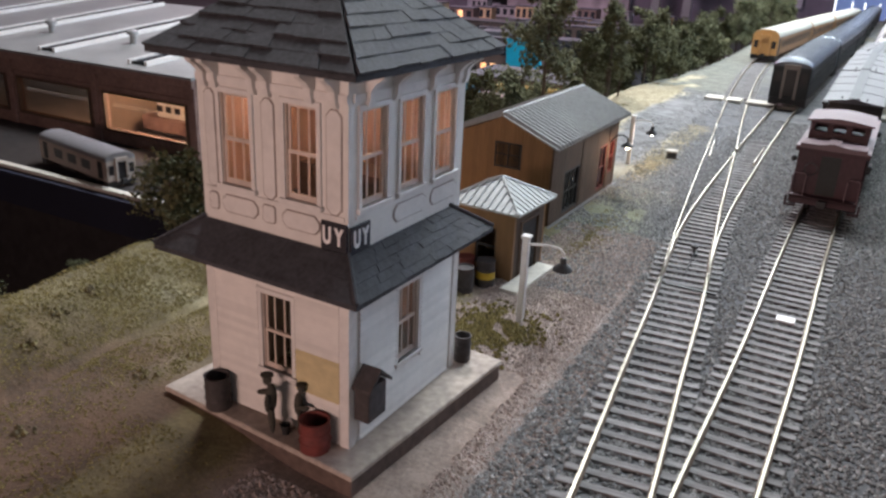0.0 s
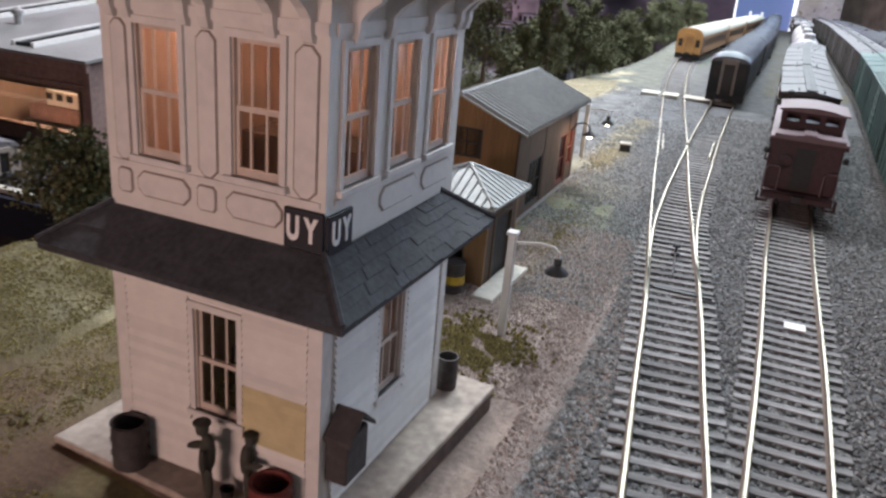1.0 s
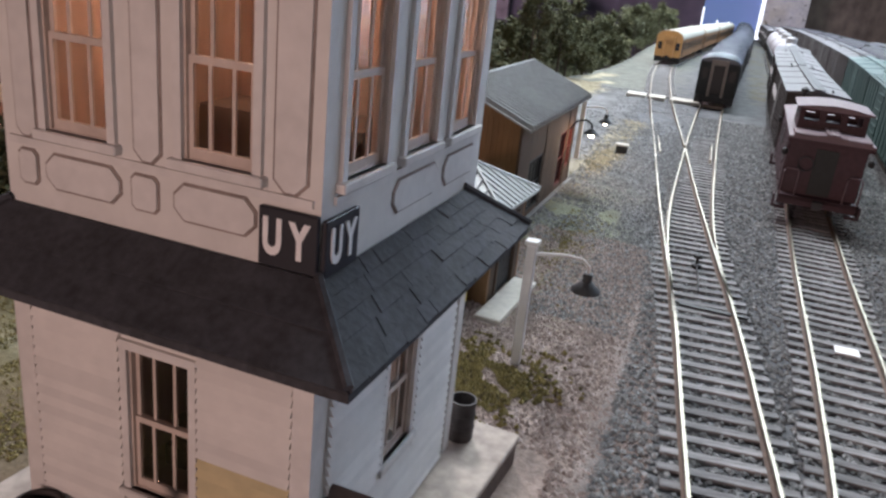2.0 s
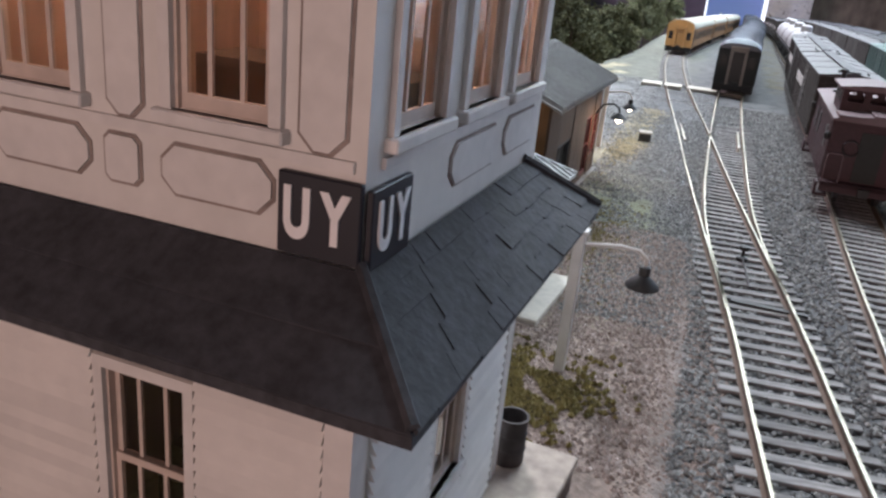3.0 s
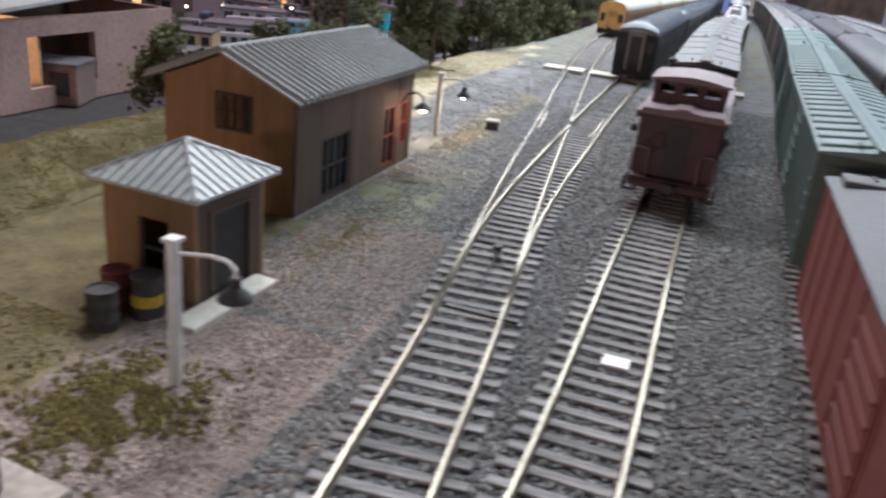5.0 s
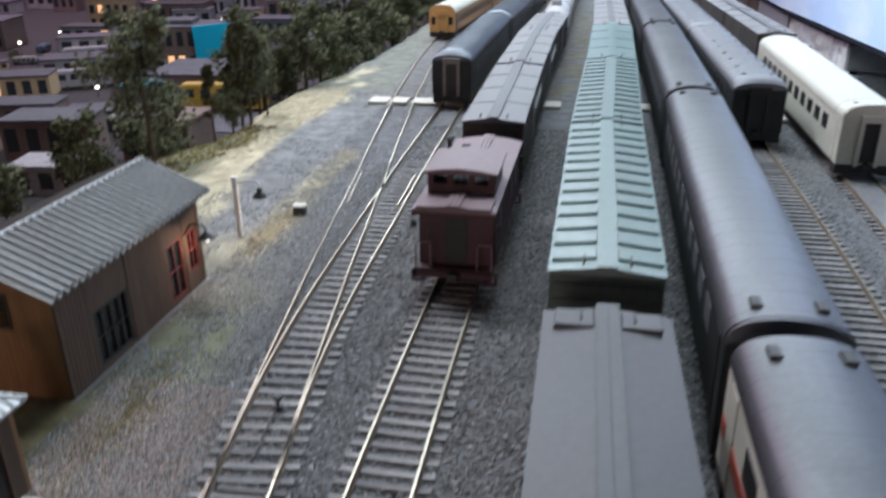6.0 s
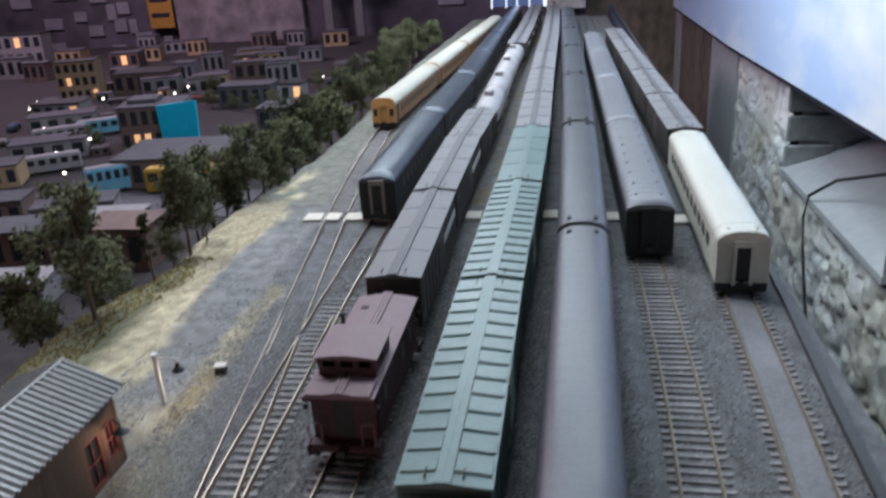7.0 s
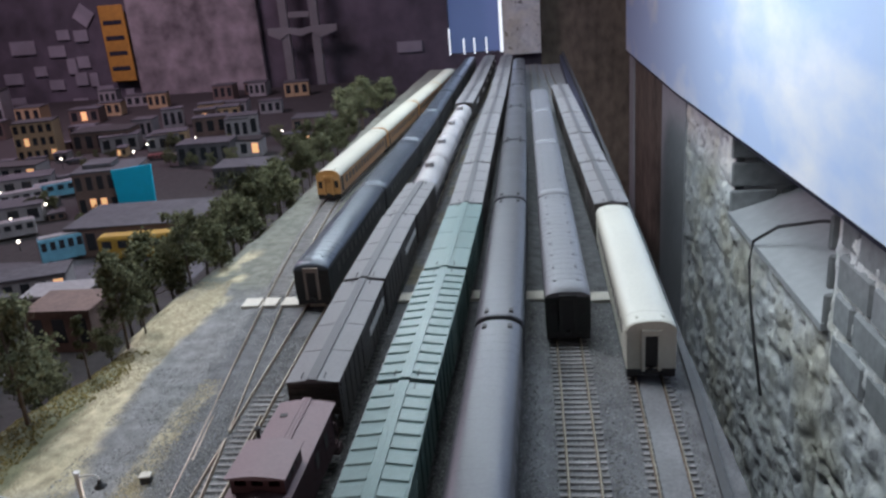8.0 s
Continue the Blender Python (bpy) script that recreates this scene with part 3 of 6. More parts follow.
def sleepers(parent, line, y0, y1, single, pitch=6.0, other=None):
    rng = random.Random(len(line) + int(y0))
    y, rest = y0, bmesh.new()
    while y < y1:
        x, w = centre(line, y), 28.0
        if other and y < 450:
            x2 = centre(other, y)
            x, w = (x + x2) / 2, 28 + abs(x - x2)
        elif other and y < 640:
            for k in (line, other):
                if y < single:
                    put("tie", tie_mesh(28), M_TIE, parent, (centre(k, y), y, 0))
            y += pitch
            continue
        z = DROP.get(line, 0) + grade(y)
        if y < single:
            put("tie", tie_mesh(w), M_TIE, parent, (x + rng.uniform(-0.5, 0.5), y + rng.uniform(-0.2, 0.2), z + rng.uniform(-0.1, 0.05)), heading(line, y) + rng.uniform(-1, 1))
        else:
            box(rest, x - w / 2, y - 1.4, z - 1.4, x + w / 2, y + 1.4, z + 0.3)
            if other:
                x = centre(other, y)
                box(rest, x - w / 2, y - 1.4, z - 1.4, x + w / 2, y + 1.4, z + 0.3)
        y += pitch
    if rest.verts:
        tagged(part("ties", rest, M_TIE, parent), kind="stuff")


def plain_track(name, line, y0, y1, single, label):
    t = thing(name, 0, 0, 0, label=label, category="track", kind="structure")
    for side in (-8.9, 8.9):
        rail(t, line, side, y0, y1, steel=M_RAILDULL if line in DROP else None)
    sleepers(t, line, y0, min(y1, 1500), single)
    return t


turnout = thing("track_1", 0, 0, 0, label="turnout of worn rails on dark sleepers", category="track", kind="structure")
rail(turnout, "T0", -8.9, -200, 2300)
rail(turnout, "T1", 8.9, -200, 2555)
rail(turnout, "T1", -8.9, 153, 411, "switch_point", lead=-0.3)
rail(turnout, "T0", 8.9, 172, 411, "switch_point", lead=0.3)
rail(turnout, "T1", -8.9, 419, 2555)
rail(turnout, "T0", 8.9, 419, 2300)
rail(turnout, "T0", -6.2, 387, 438, "guard_rail")
rail(turnout, "T1", 6.2, 387, 438, "guard_rail")
sleepers(turnout, "T1", -160, 1500, 470, 6.2, "T0")
part("throw_bar", boxes((-46, 163, 0.4, -26, 165, 1.0)), M_DARK, turnout)
plain_track("track_2", "T2", -200, 2555, 420, "straight worn track leading to the caboose")
plain_track("track_3", "T3", -200, 2555, -200, "track under the boxcar train")
plain_track("track_4", "T4", -200, 2555, -200, "track under the stainless coaches")
plain_track("track_5", "T5", 100, 2555, 540, "empty rusty siding beside the coach")
plain_track("track_6", "T6", 100, 2555, 500, "siding next to the shelf edge")

infill = bmesh.new()
strip = [(centre("T6", y), y) for y in range(150, 660, 15)]
for (xa, ya), (xb, yb) in zip(strip, strip[1:]):
    infill.faces.new([infill.verts.new(p) for p in ((xa - 7.4, ya, -4.9), (xa + 7.4, ya, -4.9), (xb + 7.4, yb, -4.9), (xb - 7.4, yb, -4.9))])
bmesh.ops.remove_doubles(infill, verts=infill.verts, dist=0.01)
bmesh.ops.solidify(infill, geom=infill.faces[:], thickness=1.4)
tagged(part("track_infill", infill, M_INFILL), "smooth grey filler between the rails of the siding", "track filler", kind="structure")

# ---- rolling stock ----
def wheel_mesh():
    return mesh_of(lathe([(3.0, -1.0), (5.4, -0.9), (5.4, -0.5), (4.9, -0.4), (4.7, 0.9), (2.0, 1.0)], seg=14), True)


WHEEL = wheel_mesh()


def truck(parent, y):
    t = part("truck", boxes((-10.6, y - 11, 3.2, -9.4, y + 11, 6.4), (9.4, y - 11, 3.2, 10.6, y + 11, 6.4), (-9.4, y - 2.2, 4, 9.4, y + 2.2, 7.5)), M_DARK, parent)
    for dy in (-8, 8):
        for s in (-1, 1):
            w = put("wheel", WHEEL, M_DARK, t)
            w.matrix_basis = pose(s * 7.6 * MM, (y + dy) * MM, 5.2 * MM, 0, 90 * s, 0)
    return t


def coupler(parent, y, s):
    part("coupler", boxes((-1.2, min(y, y + 4.5 * s), 6.5, 1.2, max(y, y + 4.5 * s), 9), (-2.0, min(y + 3 * s, y + 5 * s), 6.2, 2.0, max(y + 3 * s, y + 5 * s), 9.4)), M_DARK, parent)


def boxcar(length, w, eave, side, roof, label, ribs=0, walk_board=True, door=True, band=None, smooth_roof=False):
    """A boxcar along y, its middle at the origin, rail top at z = 0."""
    hl, hw = length / 2, w / 2
    peak = eave + 2.2
    ob = thing("boxcar", 0, 0, 0, label=label, category="boxcar")
    part("body", soft_box(-hw, -hl, 9, hw, hl, eave - 0.4, 0.4, 2), side, ob)
    r = prism(bmesh.new(), [(-hw - 0.7, eave - 0.5), (-hw - 0.7, eave + 0.2), (0, peak), (hw + 0.7, eave + 0.2), (hw + 0.7, eave - 0.5)], "y", -hl - 0.5, hl + 0.5)
    part("roof", r, roof, ob)
    if ribs:
        step = (length - 8) / ribs
        slope = math.degrees(math.atan2(peak - eave - 0.2, hw + 0.7))
        pm = mesh_of(soft_box(-(hw - 3.4) / 2, -step * 0.33, -0.2, (hw - 3.4) / 2, step * 0.33, 0.75, 0.3, 2))
        for i in range(ribs):
            for s in (-1, 1):
                p = put("roof_panel", pm, roof, ob)
                p.matrix_basis = pose(s * (hw / 2 + 1.5) * MM, (-hl + 4 + step * (i + 0.5)) * MM, (eave + 0.2 + (peak - eave) * 0.46) * MM, 0, s * slope, 0)
    elif smooth_roof:
        for s in (-1, 1):
            for t in (-1, 1):
                part("roof_plate", soft_box(min(s * 3.6, s * (hw - 2.5)), t * (hl - 6) - 4.5, eave + 0.4, max(s * 3.6, s * (hw - 2.5)), t * (hl - 6) + 4.5, eave + 2.3, 0.3, 1), roof, ob)
    else:
        seams = bmesh.new()
        n = max(4, int(length / 40))
        for i in range(1, n):
            y = -hl + length * i / n
            prism(seams, [(-hw - 0.75, eave + 0.05), (-hw - 0.75, eave + 0.45), (0, peak + 0.3), (hw + 0.75, eave + 0.45), (hw + 0.75, eave + 0.05), (0, peak - 0.2)], "y", y - 0.25, y + 0.25)
        tagged(part("roof_seams", seams, roof, ob), kind="stuff")
    if walk_board:
        for k in (-1, 1):
            part("running_board", boxes((k * 1.55 - 1.5, -hl - 1.4, peak + 0.25, k * 1.55 + 1.5, hl + 1.4, peak + 0.85)), M_SMOOTHROOF if roof is M_GREYROOF else roof, ob)
        for s in (-1, 1):
            for t in (-1, 1):
                y = t * (hl - 5)
                part("roof_grab_iron", tube([(s * 7, y - 2.5, eave + 1.6), (s * 7, y - 2.5, eave + 2.8), (s * 7, y + 2.5, eave + 2.8), (s * 7, y + 2.5, eave + 1.6)], 0.3, 5), M_DARK, ob)
    if door:
        for s in (-1, 1):
            x = s * (hw + 0.35)
            d = part("door", boxes((min(x, x - s * 0.9), -12, 10.5, max(x, x - s * 0.9), 12, eave - 2.5)), side, ob)
            tagged(part("door_ribs", boxes(*[(min(x, x + s * 0.4), -11.5, z, max(x, x + s * 0.4), 11.5, z + 0.7) for z in np.linspace(14, eave - 6, 6)]), side, d), kind="stuff")
            tagged(part("side_ribs", boxes(*[(min(x - s * 0.5, x), y - 0.4, 10, max(x - s * 0.5, x), y + 0.4, eave - 1) for y in np.linspace(-hl + 4, hl - 4, 13) if abs(y) > 14]), side, ob), kind="stuff")
            tagged(part("ladder", boxes(*[(min(x, x + s * 0.4), -hl + 1.5, z, max(x, x + s * 0.4), -hl + 5.5, z + 0.5) for z in np.linspace(12, eave - 5, 7)]), M_DARK, ob), kind="stuff")
            if band:
                part("lettering_band", boxes((min(x - s * 0.3, x), 16, 24, max(x - s * 0.3, x), hl - 6, 30)), band, ob, "faded painted lettering band")
    for s in (-1, 1):
        tagged(part("end_ribs", boxes(*[(-hw + 1.5, min(s * hl, s * (hl + 0.6)), z, hw - 1.5, max(s * hl, s * (hl + 0.6)), z + 1.3) for z in np.linspace(13, eave - 5, 6)]), side, ob), kind="stuff")
        truck(ob, s * (hl - 24))
        coupler(ob, s * hl, s)
    return ob


def coach(length, w, eave, rise, side, roof, label, windows=11, pane=None, vents=6, band=None, lit=False, end_colour=None, square=False, hood=0):
    """A passenger coach along y with an arched roof."""
    hl, hw = length / 2, w / 2
    ob = thing("coach", 0, 0, 0, label=label, category="coach")
    part("body", soft_box(-hw, -hl, 7.5, hw, hl, eave + 0.5, 0.6, 2), side, ob)
    arch = [(-hw - 0.35, eave - 0.6)] + [(-(hw + 0.35) * math.copysign(abs(math.cos(a)) ** 0.85, math.cos(a)), eave + rise * math.sin(a) ** 0.9) for a in np.linspace(0.0, math.pi, 19)] + [(hw + 0.35, eave - 0.6)]
    part("roof", prism(bmesh.new(), arch, "y", -hl + max(1.5, hood), hl - max(1.5, hood)), roof, ob, smooth=True)
    for s in (-1, 1):
        if hood:
            # the roof bends down to the end in rounded steps
            bm = bmesh.new()
            rings = []
            for k in np.linspace(0, 1, 7):
                drop = 1 - math.sqrt(1 - (0.97 * k) ** 2)
                rings.append([bm.verts.new((x * (1 - 0.05 * drop), s * (hl - hood + hood * k), z - max(0.0, z - eave) * 0.62 * drop)) for x, z in arch])
            for p, q in zip(rings, rings[1:]):
                for i in range(len(arch) - 1):
                    bm.faces.new((p[i], p[i + 1], q[i + 1], q[i]))
            bm.faces.new(rings[-1])
            bmesh.ops.recalc_face_normals(bm, faces=bm.faces)
            part("roof_hood", bm, roof, ob, smooth=True)
        cap = [(x * 0.985, z - 0.3) for x, z in arch]
        if not hood:
            part("roof_end", prism(bmesh.new(), cap, "y", min(s * (hl - 1.5), s * hl), max(s * (hl - 1.5), s * hl)), roof if not square else end_colour, ob, smooth=True)
        if side is M_ORANGESIDE:
            part("end_panel", soft_box(-hw + 0.2, min(s * hl, s * (hl + 0.15)), 8, hw - 0.2, max(s * hl, s * (hl + 0.15)), eave, 0.05, 1), M_YELLOW, ob, "glossy orange end")
        # the end: a vestibule frame with a dark doorway
        part("vestibule", wall_sheet([-6.5, -4.3, 4.3, 6.5], [7.0, eave - 2.0, eave + 2.0], lambda u, z: abs(u) < 4.3 and z < eave - 2, 2.0), end_colour or M_DARK, ob, "end diaphragm frame", at=(0, min(s * hl, s * (hl + 2.0)), 0))
        part("end_door", boxes((-4.3, min(s * hl, s * (hl + 0.5)), 9, 4.3, max(s * hl, s * (hl + 0.5)), eave - 1)), M_YELLOW if side is M_ORANGESIDE else M_BLACK, ob)
        for d in () if square and side is not M_ORANGESIDE else (-1, 1):
            part("end_window", soft_box(min(d * 8, d * 13), min(s * hl, s * (hl + 0.25)), eave - 14, max(d * 8, d * 13), max(s * hl, s * (hl + 0.25)), eave - 5, 0.2, 1), pane or M_BLACK, ob)
        truck(ob, s * (hl - 40))
        coupler(ob, s * hl, s)
        for d in (-1, 1):
            part("end_step", boxes((min(d * 8.5, d * (hw - 0.4)), min(s * (hl - 9), s * (hl - 1)), 1.2, max(d * 8.5, d * (hw - 0.4)), max(s * (hl - 9), s * (hl - 1)), 7.4)), M_DARK, ob)
        part("buffer_beam", boxes((-8.4, min(s * (hl - 3), s * (hl - 1)), 2.5, 8.4, max(s * (hl - 3), s * (hl - 1)), 7.4)), M_DARK, ob)
        x = s * hw
        step = (length - 50) / windows
        wm = mesh_of(soft_box(-0.2, -step * 0.3, 0, 0.2, step * 0.3, 9, 0.15, 1))
        for i in range(windows):
            put("window_pane", wm, M_WARM if lit else (pane or M_BLACK), ob, (x, -hl + 25 + step * (i + 0.5), eave - 14))
        for y in (-hl + 12, hl - 12):
            part("side_door", boxes((min(x, x + s * 0.25), y - 4, 9, max(x, x + s * 0.25), y + 4, eave - 2)), M_BLACKCAR if side is not M_CREAMSIDE else M_CREAMSIDE, ob)
        if band:
            part("stripe", boxes((min(x - s * 0.2, x + s * 0.25), -hl + 2, eave - 20, max(x - s * 0.2, x + s * 0.25), hl - 2, eave - 15)), band, ob)
    bm = bmesh.new()
    for i in range(int(length / 11)) if roof not in (M_WHITECAR, M_CREAMROOF) else (1, int(length / 11) - 2):
        y = -hl + 6 + i * 11
        if hl - abs(y) < hood:
            continue
        ring = [(x * (1.002 if roof is M_SILVER else 1.006), z + (0.03 if roof is M_SILVER else 0.12)) for x, z in arch]
        inner = [(x * 0.985, z - 0.3) for x, z in arch]
        prism(bm, ring + inner[::-1], "y", y - 0.2, y + 0.2)
    tagged(part("roof_seams", bm, roof, ob), kind="stuff")
    big = 1.35 if roof is M_SILVER else 1.0
    vm = mesh_of(soft_box(-1.1 * big, -2.2 * big, -0.6, 1.1 * big, 2.2 * big, 1.1 * big, 0.4, 2))
    for i in range(vents):
        for s in (-1, 1):
            y = -hl + max(9, hood + 5) + (length - 2 * max(9, hood + 5)) * i / max(1, vents - 1)
            put("roof_vent", vm, M_DARK if roof is M_SILVER else roof, ob, (s * hw * 0.52, y, eave + rise * 0.86))
    return ob


def caboose():
    hl, hw, eave = 52.0, 15.6, 34.3
    ob = thing("caboose", 0, 0, 0, label="dark red wooden caboose with a cupola on the track", category="caboose")
    body = part("body", soft_box(-hw, -hl + 8, 8, hw, hl - 8, eave, 0.4, 2), M_RED, ob)
    for s in (-1, 1):
        grooves = bmesh.new()
        for y in np.arange(-hl + 9, hl - 8, 1.7):
            box(grooves, min(s * hw, s * (hw + 0.22)), y, 9, max(s * hw, s * (hw + 0.22)), y + 1.35, eave - 1)
        tagged(part("side_boarding", grooves, M_RED, body), kind="stuff")
    roof = prism(bmesh.new(), [(-hw - 1.2, eave - 0.3), (-hw - 1.2, eave + 0.5), (-hw * 0.5, eave + 2.1), (0, eave + 2.7), (hw * 0.5, eave + 2.1), (hw + 1.2, eave + 0.5), (hw + 1.2, eave - 0.3)], "y", -hl, hl)
    part("roof", roof, M_REDROOF, ob, smooth=True)
    for k in (-1, 0, 1):
        part("running_board", boxes((k * 1.9 - 0.8, -hl - 1, eave + 2.9, k * 1.9 + 0.8, hl + 1, eave + 3.4)), M_REDROOF, ob)
    cz, c0, c1 = eave + 1, -34.0, -6.0
    cw = hw - 1.8
    cup = part("cupola", prism(bmesh.new(), [(-cw, cz), (cw, cz), (cw, cz + 10), (cw - 1, cz + 10), (cw - 1, cz + 2.2), (-cw + 1, cz + 2.2), (-cw + 1, cz + 10), (-cw, cz + 10)], "y", c0 + 1, c1 - 1), M_RED, ob)
    cuts = sorted({-cw, cw} | {x + d for x in (-8.6, 0, 8.6) for d in (-2.9, 2.9)})
    for y in (c0, c1 - 1):
        part("cupola_wall", wall_sheet(cuts, [cz, cz + 4.6, cz + 8.4, cz + 9.8], lambda u, z: cz + 4.6 < z < cz + 8.4 and min(abs(u - x) for x in (-8.6, 0, 8.6)) < 2.9, 1.0), M_RED, cup, "wall with three open windows", at=(0, y, 0))
    part("cupola_roof", prism(bmesh.new(), [(-hw + 0.2, cz + 9.6), (-hw + 0.2, cz + 10.3), (-7, cz + 11.6), (0, cz + 12.1), (7, cz + 11.6), (hw - 0.2, cz + 10.3), (hw - 0.2, cz + 9.6)], "y", c0 - 2.5, c1 + 2.5), M_REDROOF, cup, smooth=True)
    for x in (-10.5, 10.5):
        part("platform_roof_plate", soft_box(x - 4.6, -hl - 0.6, eave + 0.9, x + 4.6, -hl + 13, eave + 2.3, 0.4, 2), M_REDROOF, ob)
    for s in (-1, 1):
        for y in (-27, -20, -13):
            x = s * (hw - 1.8)
            part("cupola_window", boxes((min(x, x + s * 0.3), y - 2.4, cz + 4.2, max(x, x + s * 0.3), y + 2.4, cz + 8)), M_BLACK, cup)
        for y in (-30, 10, 28):
            x = s * (hw + 0.2)
            part("side_window", boxes((min(x, x + s * 0.3), y - 3, 20, max(x, x + s * 0.3), y + 3, 29)), M_BLACK, ob)
        # end platforms, steps and curved grab rails
        e = s * (hl - 8)
        f = s * hl
        part("platform", boxes((-hw, min(e, f), 8, hw, max(e, f), 9.6)), M_RED, ob)
        part("end_sill", boxes((-hw, min(f - s * 1.5, f), 5.8, hw, max(f - s * 1.5, f), 9.4)), M_RED, ob)
        part("end_panel", boxes((-hw + 0.5, min(f - s * 6.6, f - s * 6), 9.5, hw - 0.5, max(f - s * 6.6, f - s * 6), eave)), M_CABEND, ob)
        part("end_fascia", prism(bmesh.new(), [(-hw - 1.1, eave - 2.0), (-hw - 1.1, eave + 0.4), (0, eave + 2.6), (hw + 1.1, eave + 0.4), (hw + 1.1, eave - 2.0)], "y", min(f - s * 1.2, f - s * 0.2), max(f - s * 1.2, f - s * 0.2)), M_RED, ob)
        part("end_door", boxes((-4.5, min(f - s * 6.2, f - s * 5.6), 10, 4.5, max(f - s * 6.2, f - s * 5.6), 30)), M_BLACKCAR, ob)
        for d in (-1, 1):
            part("grab_rail", tube([(d * 9.5, f, 10), (d * 9.5, f, 20), (d * 10.2, f, 21.2), (d * 14.6, f, 21.2), (d * 15.4, f, 20), (d * 15.4, f, 9.5)], 0.36, 6), M_REDROOF, ob, smooth=True)
            part("step", boxes((min(d * 12, d * 17.4), min(f, f - s * 7), 3.6, max(d * 12, d * 17.4), max(f, f - s * 7), 4.5), (min(d * 16.6, d * 17.4), min(f, f - s * 7), 3.6, max(d * 16.6, d * 17.4), max(f, f - s * 7), 9)), M_RED, ob)
            part("marker_lamp", lathe([(1.0, 0), (1.3, 0.4), (1.3, 2.2), (0.7, 2.8)], d * (hw + 1.4), f - s * 4, 8), M_DARK, ob, at=(0, 0, 26))
        part("brake_wheel", tube([(3 * math.cos(a) - 8, f + s * 0.8, 24 + 3 * math.sin(a)) for a in np.linspace(0, 6.28, 13)], 0.3, 5), M_DARK, ob)
        truck(ob, s * 31)
        coupler(ob, s * hl, s)
    part("stovepipe", lathe([(1.0, 0), (1.0, 12.0), (1.9, 12.2), (1.9, 13.4), (0.4, 14.2)], -11.5, 3, 10), M_DARK, ob, at=(0, 0, eave + 1.5))
    part("roof_hatch", boxes((-11, 34, eave + 1.4, -7, 37, eave + 2.6)), M_DARK, ob)
    return ob


def tank_car(label):
    ob = thing("tank_car", 0, 0, 0, label=label, category="tank car")
    bm = lathe([(2, -66), (11, -65), (14.5, -61), (15, -56), (15, 56), (14.5, 61), (11, 65), (2, 66)], seg=20)
    bmesh.ops.rotate(bm, cent=(0, 0, 0), matrix=Matrix.Rotation(math.pi / 2, 3, "X"), verts=bm.verts)
    part("tank", bm, M_TANK, ob, smooth=True, at=(0, 0, 27))
    part("dome", lathe([(6, 0), (6, 7), (4, 8.5), (1, 9)], 0, 0, 14), M_TANK, ob, smooth=True, at=(0, 0, 40))
    part("frame", boxes((-5, -70, 8, 5, 70, 12)), M_DARK, ob)
    part("walkway", boxes((-16.5, -66, 24, -15, 66, 24.8), (15, -66, 24, 16.5, 66, 24.8)), M_DARK, ob)
    for s in (-1, 1):
        truck(ob, s * 46)
        coupler(ob, s * 68, s)
    return ob


USED = {}


def on_track(kind, line, y0, y1, make):
    """Puts a car of a kind on a line between y0 and y1; the first is built, the others are copies."""
    mid = (y0 + y1) / 2
    m = pose(centre(line, mid) * MM, mid * MM, (2.5 + DROP.get(line, 0) + grade(mid)) * MM, math.degrees(math.atan2(grade(y1) - grade(y0), y1 - y0)), 0, math.degrees(math.atan2(-(centre(line, y1 - 15) - centre(line, y0 + 15)), y1 - y0 - 30)))
    if kind in USED:
        return copy_thing(USED[kind], m)
    ob = make()
    ob.matrix_basis = m
    USED[kind] = ob
    return ob


def string_of(kind, line, y, length, count, make, group=""):
    for i in range(count):
        ob = on_track(kind, line, y, y + length, make)
        tagged(ob, group=group)
        y += length + 6
    return y


on_track("caboose", "T2", 280, 402, caboose)
string_of("grey_box", "T2", 406, 158, 1, lambda: boxcar(158, 32, 40.8, M_BROWNCAR, M_GREYROOF, "dark brown boxcar with a weathered grey roof", band=M_TRIM), "boxcars behind the caboose")
string_of("long_box", "T2", 570, 166, 1, lambda: boxcar(166, 32, 41, M_BROWNCAR, M_GREYROOF, "brown boxcar with a dusty grey roof", band=M_TRIM), "boxcars behind the caboose")
y = string_of("short_box", "T2", 742, 120, 1, lambda: boxcar(120, 32, 40, M_BROWNCAR, M_GREYROOF, "short brown boxcar ahead of the tank cars"), "boxcars behind the caboose")
y = string_of("tank", "T2", y + 2, 136, 4, lambda: tank_car("silver tank car with a dome in the freight train"), "tank cars")
y = string_of("grey_box", "T2", y + 4, 158, 6, None, "boxcars behind the caboose")

on_track("red_box", "T3", 19, 200, lambda: boxcar(178, 33, 41.5, M_REDCAR, M_SMOOTHROOF, "dark red boxcar with a smooth grey roof", smooth_roof=True))
y = string_of("green_box", "T3", 221, 174, 2, lambda: boxcar(174, 34, 43.5, M_GREENSIDE, M_GREEN, "green boxcar with a ribbed pale green roof", ribs=13), "green boxcars")
y = string_of("pale_green_box", "T3", y, 172, 1, lambda: boxcar(172, 33, 43.3, M_GREENSIDE, M_GREEN, "green boxcar with a plain pale green roof"), "green boxcars")
y = string_of("plain_box", "T3", y, 172, 9, lambda: boxcar(172, 32, 43, M_BROWNCAR, M_GREYROOF, "grey roofed boxcar in the green freight train"), "boxcars in the green train")

